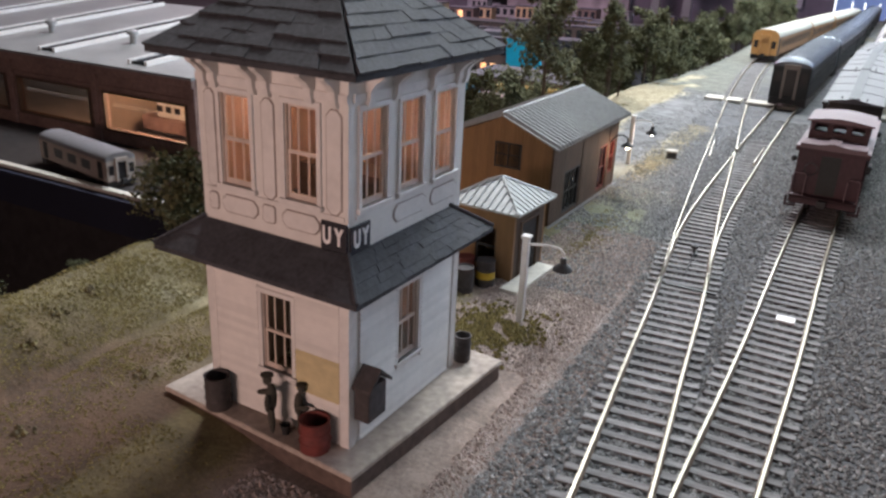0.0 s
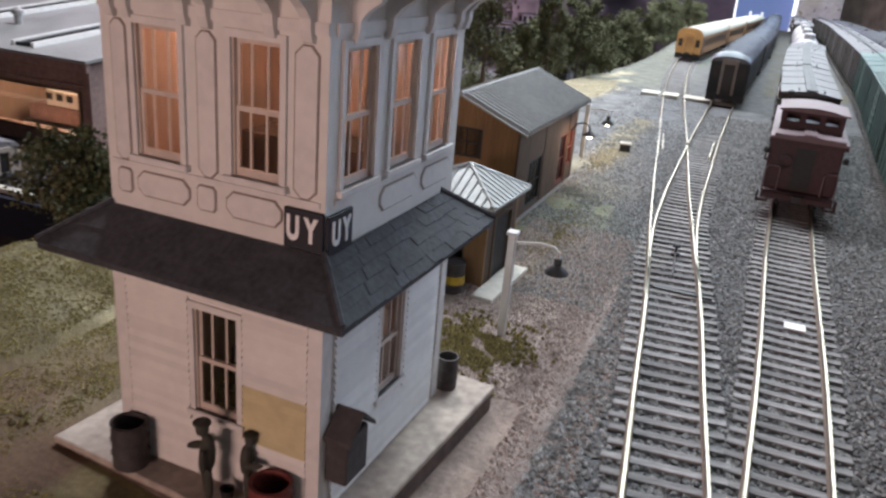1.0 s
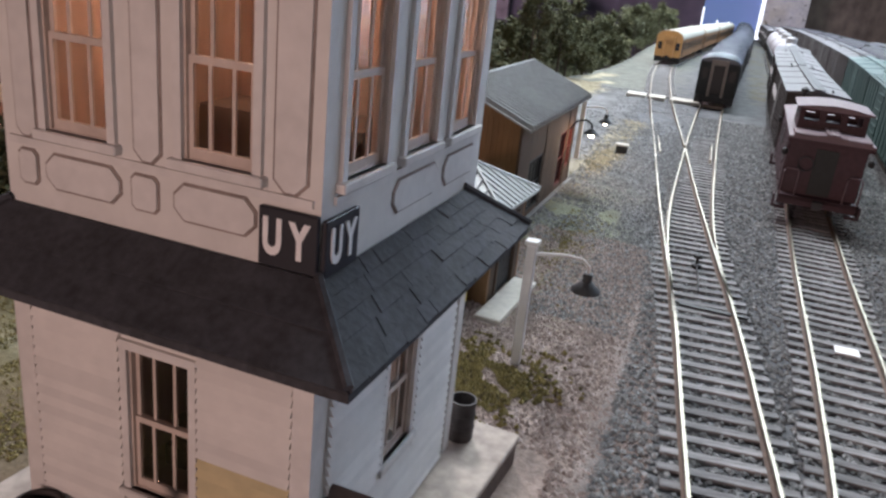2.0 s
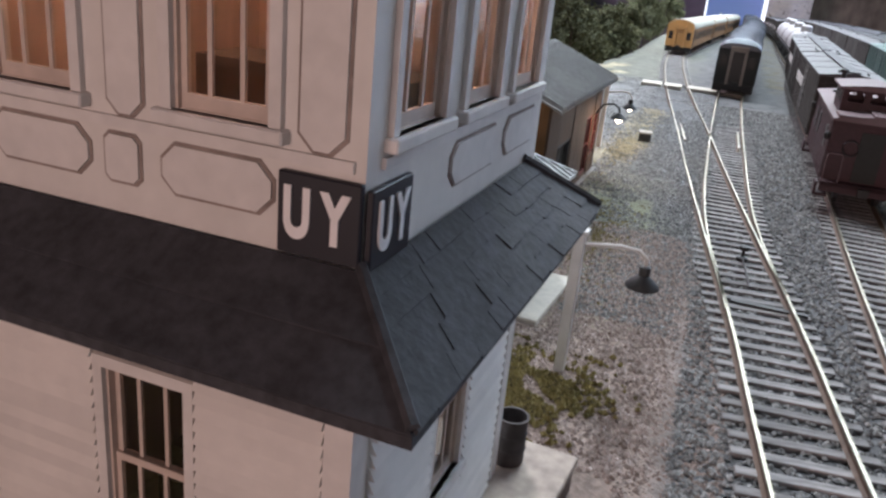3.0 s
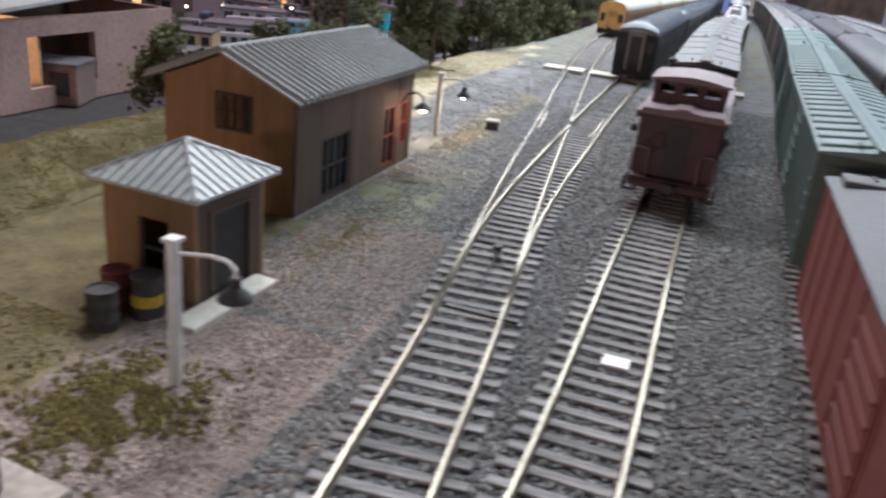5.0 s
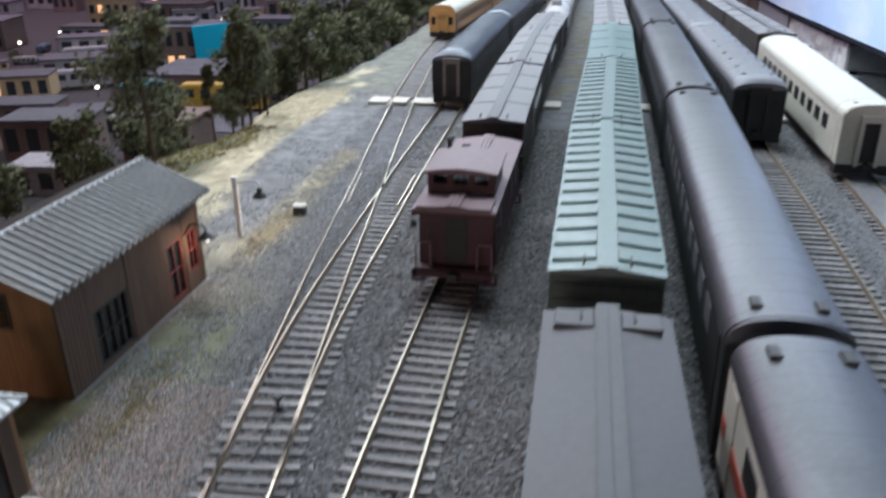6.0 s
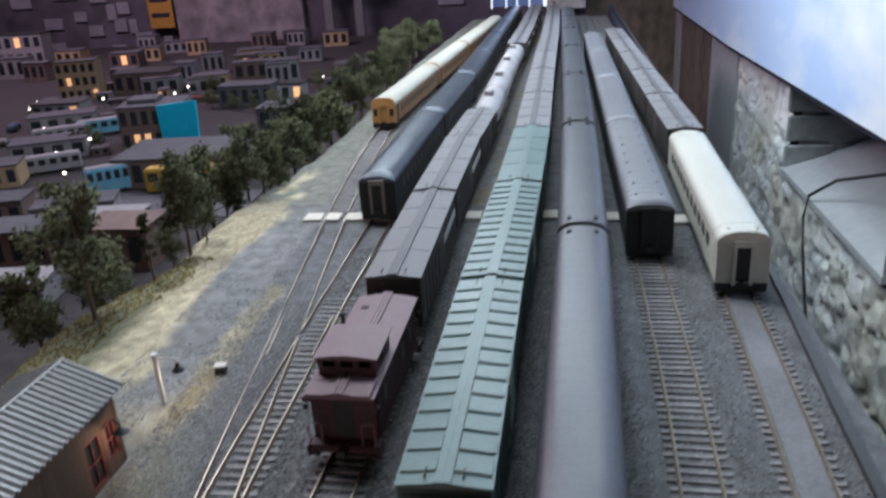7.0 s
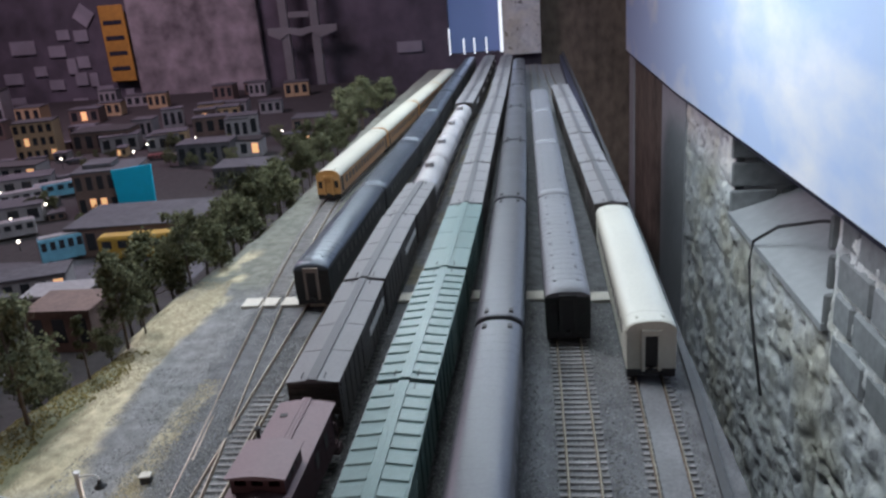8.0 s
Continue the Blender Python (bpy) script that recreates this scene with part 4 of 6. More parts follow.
on_track("red_coach", "T4", -104, 188, lambda: coach(288, 32, 38, 8.5, M_CREAMSIDE, M_SILVER, "stainless coach with a broad red side stripe", band=M_STRIPE, vents=2, pane=M_BLACK))
string_of("silver", "T4", 194, 281, 7, lambda: coach(281, 32, 38, 8.5, M_BLACKCAR, M_SILVER, "dark coach with a glossy metallic arched roof", vents=2, pane=M_COACHROOF), "coaches with metallic roofs")
string_of("dull", "T5", 538, 256, 4, lambda: coach(256, 33, 36, 8, M_BLACKCAR, M_COACHROOF, "dark heavyweight coach with a dull grey roof", vents=9, hood=11), "dark coaches")
on_track("white", "T6", 483, 753, lambda: coach(268, 33, 35, 8.5, M_CREAMSIDE, M_WHITECAR, "ivory streamlined coach with a rounded roof", vents=2, end_colour=M_CREAMSIDE, square=True))
string_of("plain_box", "T6", 758, 172, 5, None, "boxcars behind the ivory coach")
string_of("blue_coach", "T1", 612, 252, 7, lambda: coach(252, 31, 34, 8, M_BLACKCAR, M_BLUEROOF, "dark coach with a blue grey arched roof", vents=3, windows=12, end_colour=M_OLDCREAM, hood=9), "coaches with blue grey roofs")
string_of("yellow", "T0", 956, 285, 4, lambda: coach(285, 31, 30, 9, M_ORANGESIDE, M_CREAMROOF, "orange yellow coach with a cream roof", vents=2, windows=14, end_colour=M_YELLOW, square=True), "orange yellow coaches")

# ---- level crossing and trackside bits ----
for x0, x1 in ((-122, -106), (-104, -90), (-86, -62), (-59, -43), (20, 33), (80, 105), (127, 151), (173, 203)):
    z = -7 if x0 > 165 else -4 if x0 > 125 else -1.5
    tagged(part("crossing_plank", soft_box(x0, 620, z, x1, 638, z + 3.6, 0.4, 1), M_CONCRETE), "pale concrete crossing panel between the rails", "crossing panel", "crossing panels")
tagged(part("paper_scrap", boxes((-3.0, 153, 0.5, 3.5, 158, 0.9)), M_LETTER, rz=0), "small white scrap lying between the rails", "scrap")
sw = thing("switch_stand", -43, 203, 0, label="small dark switch stand between the point rails", category="switch stand")
part("post", lathe([(1.8, 0.2), (1.8, 1.2), (0.5, 1.6), (0.5, 3.6), (1.6, 3.8), (1.6, 5.0), (0.4, 5.4)], 0, 0, 10), M_DARK, sw)
part("rod", tube([(0, 0, 1.2), (1, -14, 1.4), (2, -27, 1.2)], 0.35, 6), M_DARK, sw)
rb = thing("relay_box", -92, 367, 0.2, 8, "small weathered trackside relay box", "relay box")
part("case", soft_box(-3, -2.5, 0, 3, 2.5, 6, 0.3, 1), M_DARK, rb)
part("lid", soft_box(-3.4, -2.9, 6, 3.4, 2.9, 7, 0.3, 1), M_CONCRETE, rb)


def lamp_post(x, y, z, height, arm, lit, lean=0.0, label=""):
    ob = thing("yard_lamp_post", x, y, z, 0, label, "lamp post", "yard lamp posts")
    part("pole", soft_box(-1.1, -1.1, 0, 1.1, 1.1, height, 0.25, 1), M_TRIM, ob)
    part("cap", soft_box(-1.6, -1.6, height, 1.6, 1.6, height + 1.0, 0.2, 1), M_TRIM, ob)
    part("bracket", tube([(0, 0, height - 2.2), (arm * 0.6, 0, height - 1.0), (arm * 0.88, 0, height - 1.2), (arm, 0, height - 2.6), (arm, 0, height - 4.5)], 0.42, 8), M_TRIM, ob, smooth=True)
    sh = part("shade", lathe([(0.8, 0), (1.1, -0.2), (1.1, -2.0), (1.6, -2.4), (3.3, -4.0), (3.4, -4.5), (2.9, -4.4), (1.3, -2.9)], arm, 0, 18), M_DARK, ob, "dark enamelled shade", smooth=True, at=(0, 0, height - 4))
    part("bulb", lathe([(0.3, 1.0), (1.0, 0.6), (1.2, -0.3), (0.8, -1.1), (0.2, -1.4)], arm, 0, 10), M_BULB if lit else M_LETTER, sh, smooth=True, at=(0, 0, -4.2))
    if lit:
        bulb_lamp("lamp_light", (x + arm, y, z + height - 11), 0.007, (1.0, 0.85, 0.65))
    return ob


lamp_post(-80.6, 97.5, 0.8, 32.0, 13.5, False, label="white wooden yard lamp post with an unlit dark shade")
lamp_post(-111, 335, 0.8, 30, 12, True, label="white yard lamp post with a lit shade")

# ---- the signal tower ----
TX, TY, TZ, TROT = -83.5, -2.0, 8.1, -2.05
W, D = 43.5, 49.7
tower = thing("signal_tower", TX, TY, TZ, TROT, "white wooden two storey signal tower with dark shingle roofs", "signal tower")
plinth = thing("concrete_plinth", -76.4, -11.1, TZ, -5.3, "pale concrete plinth stained brown under the tower", "plinth")
part("slab", soft_box(-65.7, 0, -1.6, 0, 69.8, -0.02, 0.4, 2), M_PLINTH, plinth)
part("skirt", soft_box(-65.3, 0.4, -8.5, -0.4, 69.4, -1.6, 0.3, 1), M_SKIRT, plinth, "dark brown sides")

FRONT_UP, FRONT_LO = [(27.4, 36.4), (8.2, 17.2)], [(16.7, 26.0)]
SIDE_UP, SIDE_LO = [(4.3, 14.0), (19.7, 29.4), (35.1, 44.8)], [(20.4, 29.8)]
UP_Z, LO_Z = (60.4, 81.9), (14.4, 34.8)
TOP = 91.4


def storey_wall(length, ups, los, name, place):
    us, zs = {0.0, length}, {0.0, 49.5, TOP}
    for a, b in ups + los:
        us |= {a, b}
    zs |= set(UP_Z) | set(LO_Z)

    def is_open(u, z):
        return any(a < u < b and UP_Z[0] < z < UP_Z[1] for a, b in ups) or any(a < u < b and LO_Z[0] < z < LO_Z[1] for a, b in los)
    bm = wall_sheet(sorted(us), sorted(zs), is_open, 1.6)
    ob = part(name, bm, M_WHITE, tower)
    ob.data.materials.append(M_ROOM_IN)
    ob.matrix_basis = place
    for f in ob.data.polygons:
        if f.normal.y > 0.9:
            f.material_index = 1
    return ob


def in_mm(x, y, z, rz=0):
    return pose(x * MM, y * MM, z * MM, 0, 0, rz)


# faces: local x runs along the wall, local y inwards
south = storey_wall(W, [(W - b, W - a) for a, b in FRONT_UP], [(W - b, W - a) for a, b in FRONT_LO], "wall", in_mm(-W, 0, 0))
east = storey_wall(D - 3.2, [(a - 1.6, b - 1.6) for a, b in SIDE_UP], [(a - 1.6, b - 1.6) for a, b in SIDE_LO], "wall", in_mm(0, 1.6, 0, 90))
west = storey_wall(D - 3.2, [], [], "wall", in_mm(-W, D - 1.6, 0, -90))
north = storey_wall(W, [], [], "wall", in_mm(0, D, 0, 180))
part("upper_floor", boxes((-W + 1.7, 1.7, 47, -1.7, D - 1.7, 49)), M_ROOM_IN, tower)
part("inner_ceiling", boxes((-W + 1.7, 1.7, 86, -1.7, D - 1.7, 87)), M_ROOM_IN, tower)
part("lower_floor", boxes((-W + 1.7, 1.7, 0.1, -1.7, D - 1.7, 1.2)), M_ROOM_IN, tower)
desk = part("lever_frame", boxes((-34, 24, 49.1, -8, 34, 61)), M_BROWN, tower)
part("inner_stair", boxes(*[(-38, 20 + 2.5 * i, 1.3, -30, 22.5 + 2.5 * i, 5 + 3.6 * i) for i in range(8)]), M_BROWN, tower)
for z in (85.2, 44.0):
    part("ceiling_bulb", lathe([(0.3, 0.7), (0.7, 0.5), (0.8, 0), (0.5, -0.5), (0.2, -0.6)], -W / 2, D / 2 + 4, 10), M_BULB, tower, smooth=True, at=(0, 0, z))
bulb_lamp("tower_lamp", (TX - 23, TY + 23, TZ + 84.8), 0.014, (1.0, 0.68, 0.53), 0.7)
bulb_lamp("tower_lamp", (TX - 23, TY + 25, TZ + 44), 0.008, (1.0, 0.66, 0.50), 0.7)


def sash_window(wall, a, b, z0, z1, deep=0.8):
    """A double hung window in an opening of a wall: casing, sill, two sashes with three lights each, glass."""
    w = part("window", wall_sheet([a - 1.1, a, b, b + 1.1], [z0 - 1.0, z0, z1, z1 + 1.2], lambda u, z: a < u < b and z0 < z < z1, 0.57), M_TRIM, wall, "white casing", at=(0, -0.55, 0))
    part("sill", soft_box(a - 1.6, -0.65, z0 - 1.2, b + 1.6, 0.85, z0, 0.15, 1), M_TRIM, w)
    part("sill_board", boxes((a, 0.85, z0 - 0.5, b, 2.1, z0 + 0.12)), M_SASH, w)
    mid = (z0 + z1) / 2
    for k, (za, zb) in enumerate(((mid - 0.4, z1), (z0, mid + 0.4))):
        y = deep - 0.35 * k
        foot = za + (1.3 if k else 0.8)
        s = part("sash", wall_sheet([a, a + 0.9, b - 0.9, b], [za, foot, zb - 0.8, zb], lambda u, z: a + 0.9 < u < b - 0.9 and foot < z < zb - 0.8, 0.5), M_SASH, w, at=(0, y + 0.55, 0))
        for i in (1, 2):
            u = a + (b - a) * i / 3
            part("glazing_bar", boxes((u - 0.22, 0.05, za + 0.8, u + 0.22, 0.4, zb - 0.8)), M_SASH, s)
        pane = part("pane", boxes((a + 0.7, 0.2, za + 0.6, b - 0.7, 0.28, zb - 0.6)), M_GLASS, s)
        pane.visible_shadow = False
    for u in (a, b - 0.3):
        part("jamb", boxes((u, 0.57, z0, u + 0.3, 2.15, z1)), M_SASH, w)


for a, b in FRONT_UP:
    sash_window(south, W - b, W - a, *UP_Z)
for a, b in FRONT_LO:
    sash_window(south, W - b, W - a, *LO_Z)
for a, b in SIDE_UP:
    sash_window(east, a - 1.6, b - 1.6, *UP_Z)
for a, b in SIDE_LO:
    sash_window(east, a - 1.6, b - 1.6, *LO_Z)


def plate(wall, u0, u1, z0, z1, cut=1.3, proud=0.3):
    """A thin raised panel with cut corners on a slightly larger dark outline."""
    c = min(cut, (u1 - u0) / 3, (z1 - z0) / 3)
    for name, g, depth, mat in (("joint_line", 0.3, 0.1, M_JOINT), ("panel", 0.0, proud, M_TRIM)):
        k = c + 0.4 * g
        o = [(u0 - g + k, z0 - g), (u1 + g - k, z0 - g), (u1 + g, z0 - g + k), (u1 + g, z1 + g - k), (u1 + g - k, z1 + g), (u0 - g + k, z1 + g), (u0 - g, z1 + g - k), (u0 - g, z0 - g + k)]
        part(name, prism(bmesh.new(), o, "y", -depth, 0.02), mat, wall)


for a, b in ((1.8, 5.6), (20.4, 23.8), (38.3, 41.2)):
    plate(south, W - b, W - a, 59.2, 82.0)
for a, b in ((8.0, 18.4), (26.2, 37.0)):
    plate(south, W - b, W - a, 53.4, 57.4)
for a, b in ((20.9, 24.3), (38.6, 41.2)):
    plate(south, W - b, W - a, 53.4, 57.3, 0.5)
for a, b in ((17.6, 31.6), (34.2, 47.0)):
    plate(east, a - 1.6, b - 1.6, 53.2, 57.2)
for wall, length in ((south, W), (east, D - 3.2)):
    part("frieze", boxes((0, -0.5, 83.8, length, 0.02, 85.6)), M_TRIM, wall)
    part("crown_board", boxes((0, -0.9, 88.8, length, 0.02, 90.8)), M_TRIM, wall)
    part("belt_board", boxes((0.9, -0.4, 58.0, length - 0.9, 0.02, 58.9)), M_TRIM, wall)
for wall, us in ((south, (2.8, 6.2, 17.6, 21.8, 33.8, 40.2)), (east, (5.0, 15.4, 30.8, 43.0, 46.8))):
    bm_mesh = mesh_of(prism(bmesh.new(), [(0.02, 82.4), (-1.0, 82.7), (-1.5, 84.4), (-1.6, 86), (-2.8, 87.4), (-4.8, 88.8), (-5.2, 90.2), (0.02, 90.2)], "x", -0.9, 0.9))
    for u in us:
        put("bracket", bm_mesh, M_TRIM, wall, (u, 0, 0))
for x, y in ((0, 0), (-W, 0), (0, D), (-W, D)):
    sx, sy = (1 if x == 0 else -1), (-1 if y == 0 else 1)
    part("corner_board", boxes((min(x + 0.5 * sx, x - 2.2 * sx), min(y, y + 0.5 * sy), 0, max(x + 0.5 * sx, x - 2.2 * sx), max(y, y + 0.5 * sy), 44), (min(x, x + 0.5 * sx), min(y, y - 2.2 * sy), 0, max(x, x + 0.5 * sx), max(y, y - 2.2 * sy), 44)), M_TRIM, tower)

# the roofs: hipped cores under courses of shingles
def hip(bm, x0, y0, x1, y1, z0, inset, z1, thick=1.0):
    lo = [(x0, y0), (x1, y0), (x1, y1), (x0, y1)]
    hi = [(x0 + inset, y0 + inset), (x1 - inset, y0 + inset), (x1 - inset, y1 - inset), (x0 + inset, y1 - inset)]
    a = [bm.verts.new((*p, z0 - thick)) for p in lo]
    b = [bm.verts.new((*p, z0)) for p in lo]
    c = [bm.verts.new((*p, z1)) for p in hi]
    bm.faces.new(a), bm.faces.new(c)
    for i in range(4):
        j = (i + 1) % 4
        bm.faces.new((a[i], a[j], b[j], b[i])), bm.faces.new((b[i], b[j], c[j], c[i]))
    return bm


def shingles(parent, x0, y0, x1, y1, z0, inset, z1, courses, width, seed, gap=0.12, thick=0.55, lift=0.08, jag=0.5):
    """Courses of separate shingles on the slopes of a hip: south, east, north, west."""
    rng = random.Random(seed)
    corners = [(x0, y0), (x1, y0), (x1, y1), (x0, y1)]
    tops = [(x0 + inset, y0 + inset), (x1 - inset, y0 + inset), (x1 - inset, y1 - inset), (x0 + inset, y1 - inset)]
    for s in range(4):
        A, B = Vector((*corners[s], z0)), Vector((*corners[(s + 1) % 4], z0))
        C, E = Vector((*tops[s], z1)), Vector((*tops[(s + 1) % 4], z1))
        along = (B - A).normalized()
        up = ((C + E) / 2 - (A + B) / 2)
        rise = up.length
        up = up.normalized()
        nrm = along.cross(up).normalized()
        for c in range(courses[s]):
            f0, f1 = c / courses[s], min(1.0, (c + 1.25) / courses[s])
            L0, R0 = A.lerp(C, f0), B.lerp(E, f0)
            L1, R1 = A.lerp(C, f1), B.lerp(E, f1)
            length = (R0 - L0).length
            n = max(1, round(length / width[s]))
            cuts = [0] + [min(0.98, max(0.02, (i + rng.uniform(-0.2, 0.2)) / n)) for i in range(1, n)] + [1]
            for i in range(n):
                a0, a1 = cuts[i], cuts[i + 1] - gap / length
                drop = up * (-rng.uniform(0, jag))
                base = [L0.lerp(R0, a0) + drop, L0.lerp(R0, a1) + drop, L1.lerp(R1, a1), L1.lerp(R1, a0)]
                t = thick * rng.uniform(0.8, 1.2)
                bm = bmesh.new()
                lowv = [bm.verts.new(p + nrm * (lift + (t * 0.55 if k < 2 else 0.0))) for k, p in enumerate(base)]
                top = [bm.verts.new(p + nrm * (lift + t + (t * 0.55 if k < 2 else 0.0))) for k, p in enumerate(base)]
                bm.faces.new(lowv[::-1]), bm.faces.new(top)
                for k in range(4):
                    q = (k + 1) % 4
                    bm.faces.new((lowv[k], lowv[q], top[q], top[k]))
                part("shingle", bm, M_SHINGLE, parent)


AW = (-W - 8.6, -9.1, 9.0, D + 3.4)
awning = part("awning", hip(bmesh.new(), *AW, 43.7, 8.9, 50.2), M_SHINGLE, tower)
shingles(awning, *AW, 43.7, 8.9, 50.2, (2, 5, 4, 2), (44, 4.5, 8, 40), 31, gap=0.015, thick=0.32, jag=0.3)
RF = (-W - 8, -7.2, 7.2, D + 6.4)
roof = part("roof", hip(bmesh.new(), *RF, 91.0, 24.0, 109.8, 1.2), M_SHINGLE, tower)
shingles(roof, *RF, 91.0, 24.0, 109.8, (8, 8, 8, 8), (7, 7, 7, 7), 32, gap=0.04, thick=0.6, jag=0.35)
part("ridge_cap", soft_box(-W / 2 - 5, D / 2 - 5, 109.6, -W / 2 + 5, D / 2 + 5, 111, 0.4, 1), M_SHINGLE, roof)
for x, y in ((AW[2], AW[1]), (AW[0], AW[1]), (AW[2], AW[3])):
    sx, sy = (-1 if x > 0 else 1), (1 if y < 0 else -1)
    part("hip_strip", tube([(x, y, 44.5), (x + 8.9 * sx, y + 8.9 * sy, 51.0)], 0.55, 6), M_SHINGLE, awning)

# clapboards of the lower storey, cut round the openings
def clapboards(wall, length, openings, z0, z1, pitch, warm_lit=None):
    z = z0
    while z < z1:
        spans = [(2.3, length - 2.3)]
        for a, b in openings:
            if LO_Z[0] - 2.4 < z + pitch and z < LO_Z[1] + 1.2:
                spans = [p for s in spans for p in ((s[0], a - 1.2), (b + 1.2, s[1])) if p[1] - p[0] > 0.5]
        for u0, u1 in spans:
            part("clapboard", prism(bmesh.new(), [(0.02, z), (-0.85, z), (-0.1, z + pitch), (0.02, z + pitch)], "x", u0, u1), M_WARMLIT if warm_lit and u0 > warm_lit[0] and z < warm_lit[1] else M_WHITE, wall)
        z += pitch


# the low boards right of the window carry the warm light in their colour
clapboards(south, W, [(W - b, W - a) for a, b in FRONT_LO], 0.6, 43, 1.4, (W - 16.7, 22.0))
clapboards(east, D - 3.2, [(a - 1.6, b - 1.6) for a, b in SIDE_LO], 0.6, 43, 1.4)


def letters(text, parent, x, y, z, size, rz):
    cu = bpy.data.curves.new("letters", "FONT")
    cu.body, cu.size, cu.extrude, cu.align_x, cu.align_y, cu.offset = text, size * MM, 0.12 * MM, "CENTER", "CENTER", 0.2 * MM
    tmp = new("tmp", cu)
    me = bpy.data.meshes.new_from_object(tmp.evaluated_get(bpy.context.evaluated_depsgraph_get()))
    bpy.data.objects.remove(tmp)
    me.materials.clear()
    ob = put("letters", me, M_LETTER, parent)
    ob.matrix_basis = pose(x * MM, y * MM, z * MM, 90, 0, rz) @ Matrix.Diagonal((0.74, 1.18, 1, 1))
    return ob


bd = part("name_board", soft_box(-7.1, -0.75, 50.8, 0.1, -0.1, 57.4, 0.12, 1), M_SIGN, tower, "black name board with white letters")
letters("U", bd, -5.3, -0.8, 54.1, 4.6, 0)
letters("Y", bd, -2.0, -0.8, 54.1, 4.6, 0)
bd = part("name_board", soft_box(0.12, 0.0, 50.4, 0.75, 7.3, 56.9, 0.12, 1), M_SIGN, tower, "black name board with white letters")
letters("U", bd, 0.8, 2.1, 53.6, 4.6, 90)
letters("Y", bd, 0.8, 5.2, 53.6, 4.6, 90)


def local(x, y, z=0):
    p = pose(TX, TY, TZ, 0, 0, TROT) @ Vector((x, y, z))
    return p.x, p.y, p.z


def barrel(x, y, z, r, h, mat, label, band=None, open_top=True, name="barrel"):
    ob = thing(name, x, y, z, random.Random(int(x * 7)).uniform(0, 90), label, name)
    prof = [(r * 0.94, 0), (r, 0.3), (r, h * 0.32), (r * 1.07, h * 0.34), (r, h * 0.37), (r, h * 0.64), (r * 1.07, h * 0.66), (r, h * 0.69), (r, h - 0.3), (r * 1.05, h)]
    prof += [(r * 0.88, h), (r * 0.85, h * 0.35)] if open_top else [(r * 0.9, h), (r * 0.88, h - 0.35)]
    part("drum", lathe(prof, 0, 0, 20), mat, ob, smooth=True)
    if band:
        part("band", lathe([(r * 1.03, h * 0.38), (r * 1.03, h * 0.62), (r * 0.9, h * 0.62)], 0, 0, 20), band, ob, smooth=True)
    return ob


M_OLDRED = material("rusty_red", (0.16, 0.035, 0.03), 0.7, spread=0.35)
M_TAR = material("tarry_wood", (0.05, 0.042, 0.042), 0.8, spread=0.4)
M_CANYELLOW = material("drum_yellow", (0.55, 0.36, 0.03), 0.5)
p = local(-38.8, -4.2)
barrel(p[0], p[1], TZ, 3.3, 9.4, M_TAR, "open dark barrel standing on the plinth")
p = local(-6.5, -4.6)
barrel(p[0], p[1], TZ, 3.7, 8.4, M_OLDRED, "open rusty red drum on the plinth")
p = local(1.2, 54.2)
barrel(p[0], p[1], TZ, 2.5, 8.2, M_TAR, "dark barrel against the rear of the tower")
mb = thing("letter_box", *local(0.6, 5.0, 0)[:2], TZ, TROT, "dark brown box with a pitched lid on the wall", "box")
part("case", soft_box(0, -3.7, 7.6, 4.4, 3.7, 17, 0.3, 1), M_TAR, mb)
part("lid", prism(bmesh.new(), [(-4.5, 16.4), (0, 20.4), (4.5, 16.4), (4.5, 17.2), (0, 21.4), (-4.5, 17.2)], "x", 0, 5.4), M_TAR, mb)


def figurine(x, y, z, rz, h, label):
    """A plain toy figure: one smooth mesh."""
    k = h / 20.0
    bm = bmesh.new()
    for bx, by, bz, rx, ry, rr in ((-1.1, 0, 4.5, 1.0, 1.0, 4.6), (1.1, 0.3, 4.5, 1.0, 1.0, 4.6), (0, 0, 11.5, 2.5, 1.7, 4.6), (0, 0.9, 17.2, 1.4, 1.4, 1.7), (0, 0.9, 18.7, 2.1, 2.1, 0.5), (-2.8, 1.2, 11.2, 0.7, 0.8, 3.2), (2.8, 2.0, 11.8, 0.7, 2.2, 1.0)):
        m = Matrix.Translation((bx * k, by * k, bz * k)) @ Matrix.Diagonal((rx * k, ry * k, rr * k, 1))
        bmesh.ops.create_icosphere(bm, subdivisions=2, radius=1.0, matrix=m)
    raw = new("tmp", mesh_of(bm))
    fuse = raw.modifiers.new("fuse", "REMESH")
    fuse.mode, fuse.voxel_size = "VOXEL", 0.3 * MM
    me = bpy.data.meshes.new_from_object(raw.evaluated_get(bpy.context.evaluated_depsgraph_get()))
    bpy.data.objects.remove(raw)
    me.shade_smooth()
    return tagged(put("figurine", me, M_FIG, None, (x, y, z), rz), label, "figurine")


M_FIG = material("painted_figure", (0.05, 0.045, 0.035), 0.8, spread=0.3)
p = local(-19.5, -5.2)
figurine(p[0], p[1], TZ, 130, 17.5, "small dark plain toy figure standing on the plinth")
p = local(-13.5, -2.0)
figurine(p[0], p[1], TZ, -60, 15.0, "small olive plain toy figure crouching by the drum")
bucket = thing("bucket", *local(-16.4, -3.9)[:2], TZ + 0.05, 0, "small dark bucket between the toy figures", "bucket")
part("pail", lathe([(0.9, 0), (1.3, 2.6), (1.4, 2.7), (1.2, 2.6), (0.8, 0.5)], 0, 0, 12), M_DARK, bucket, smooth=True)

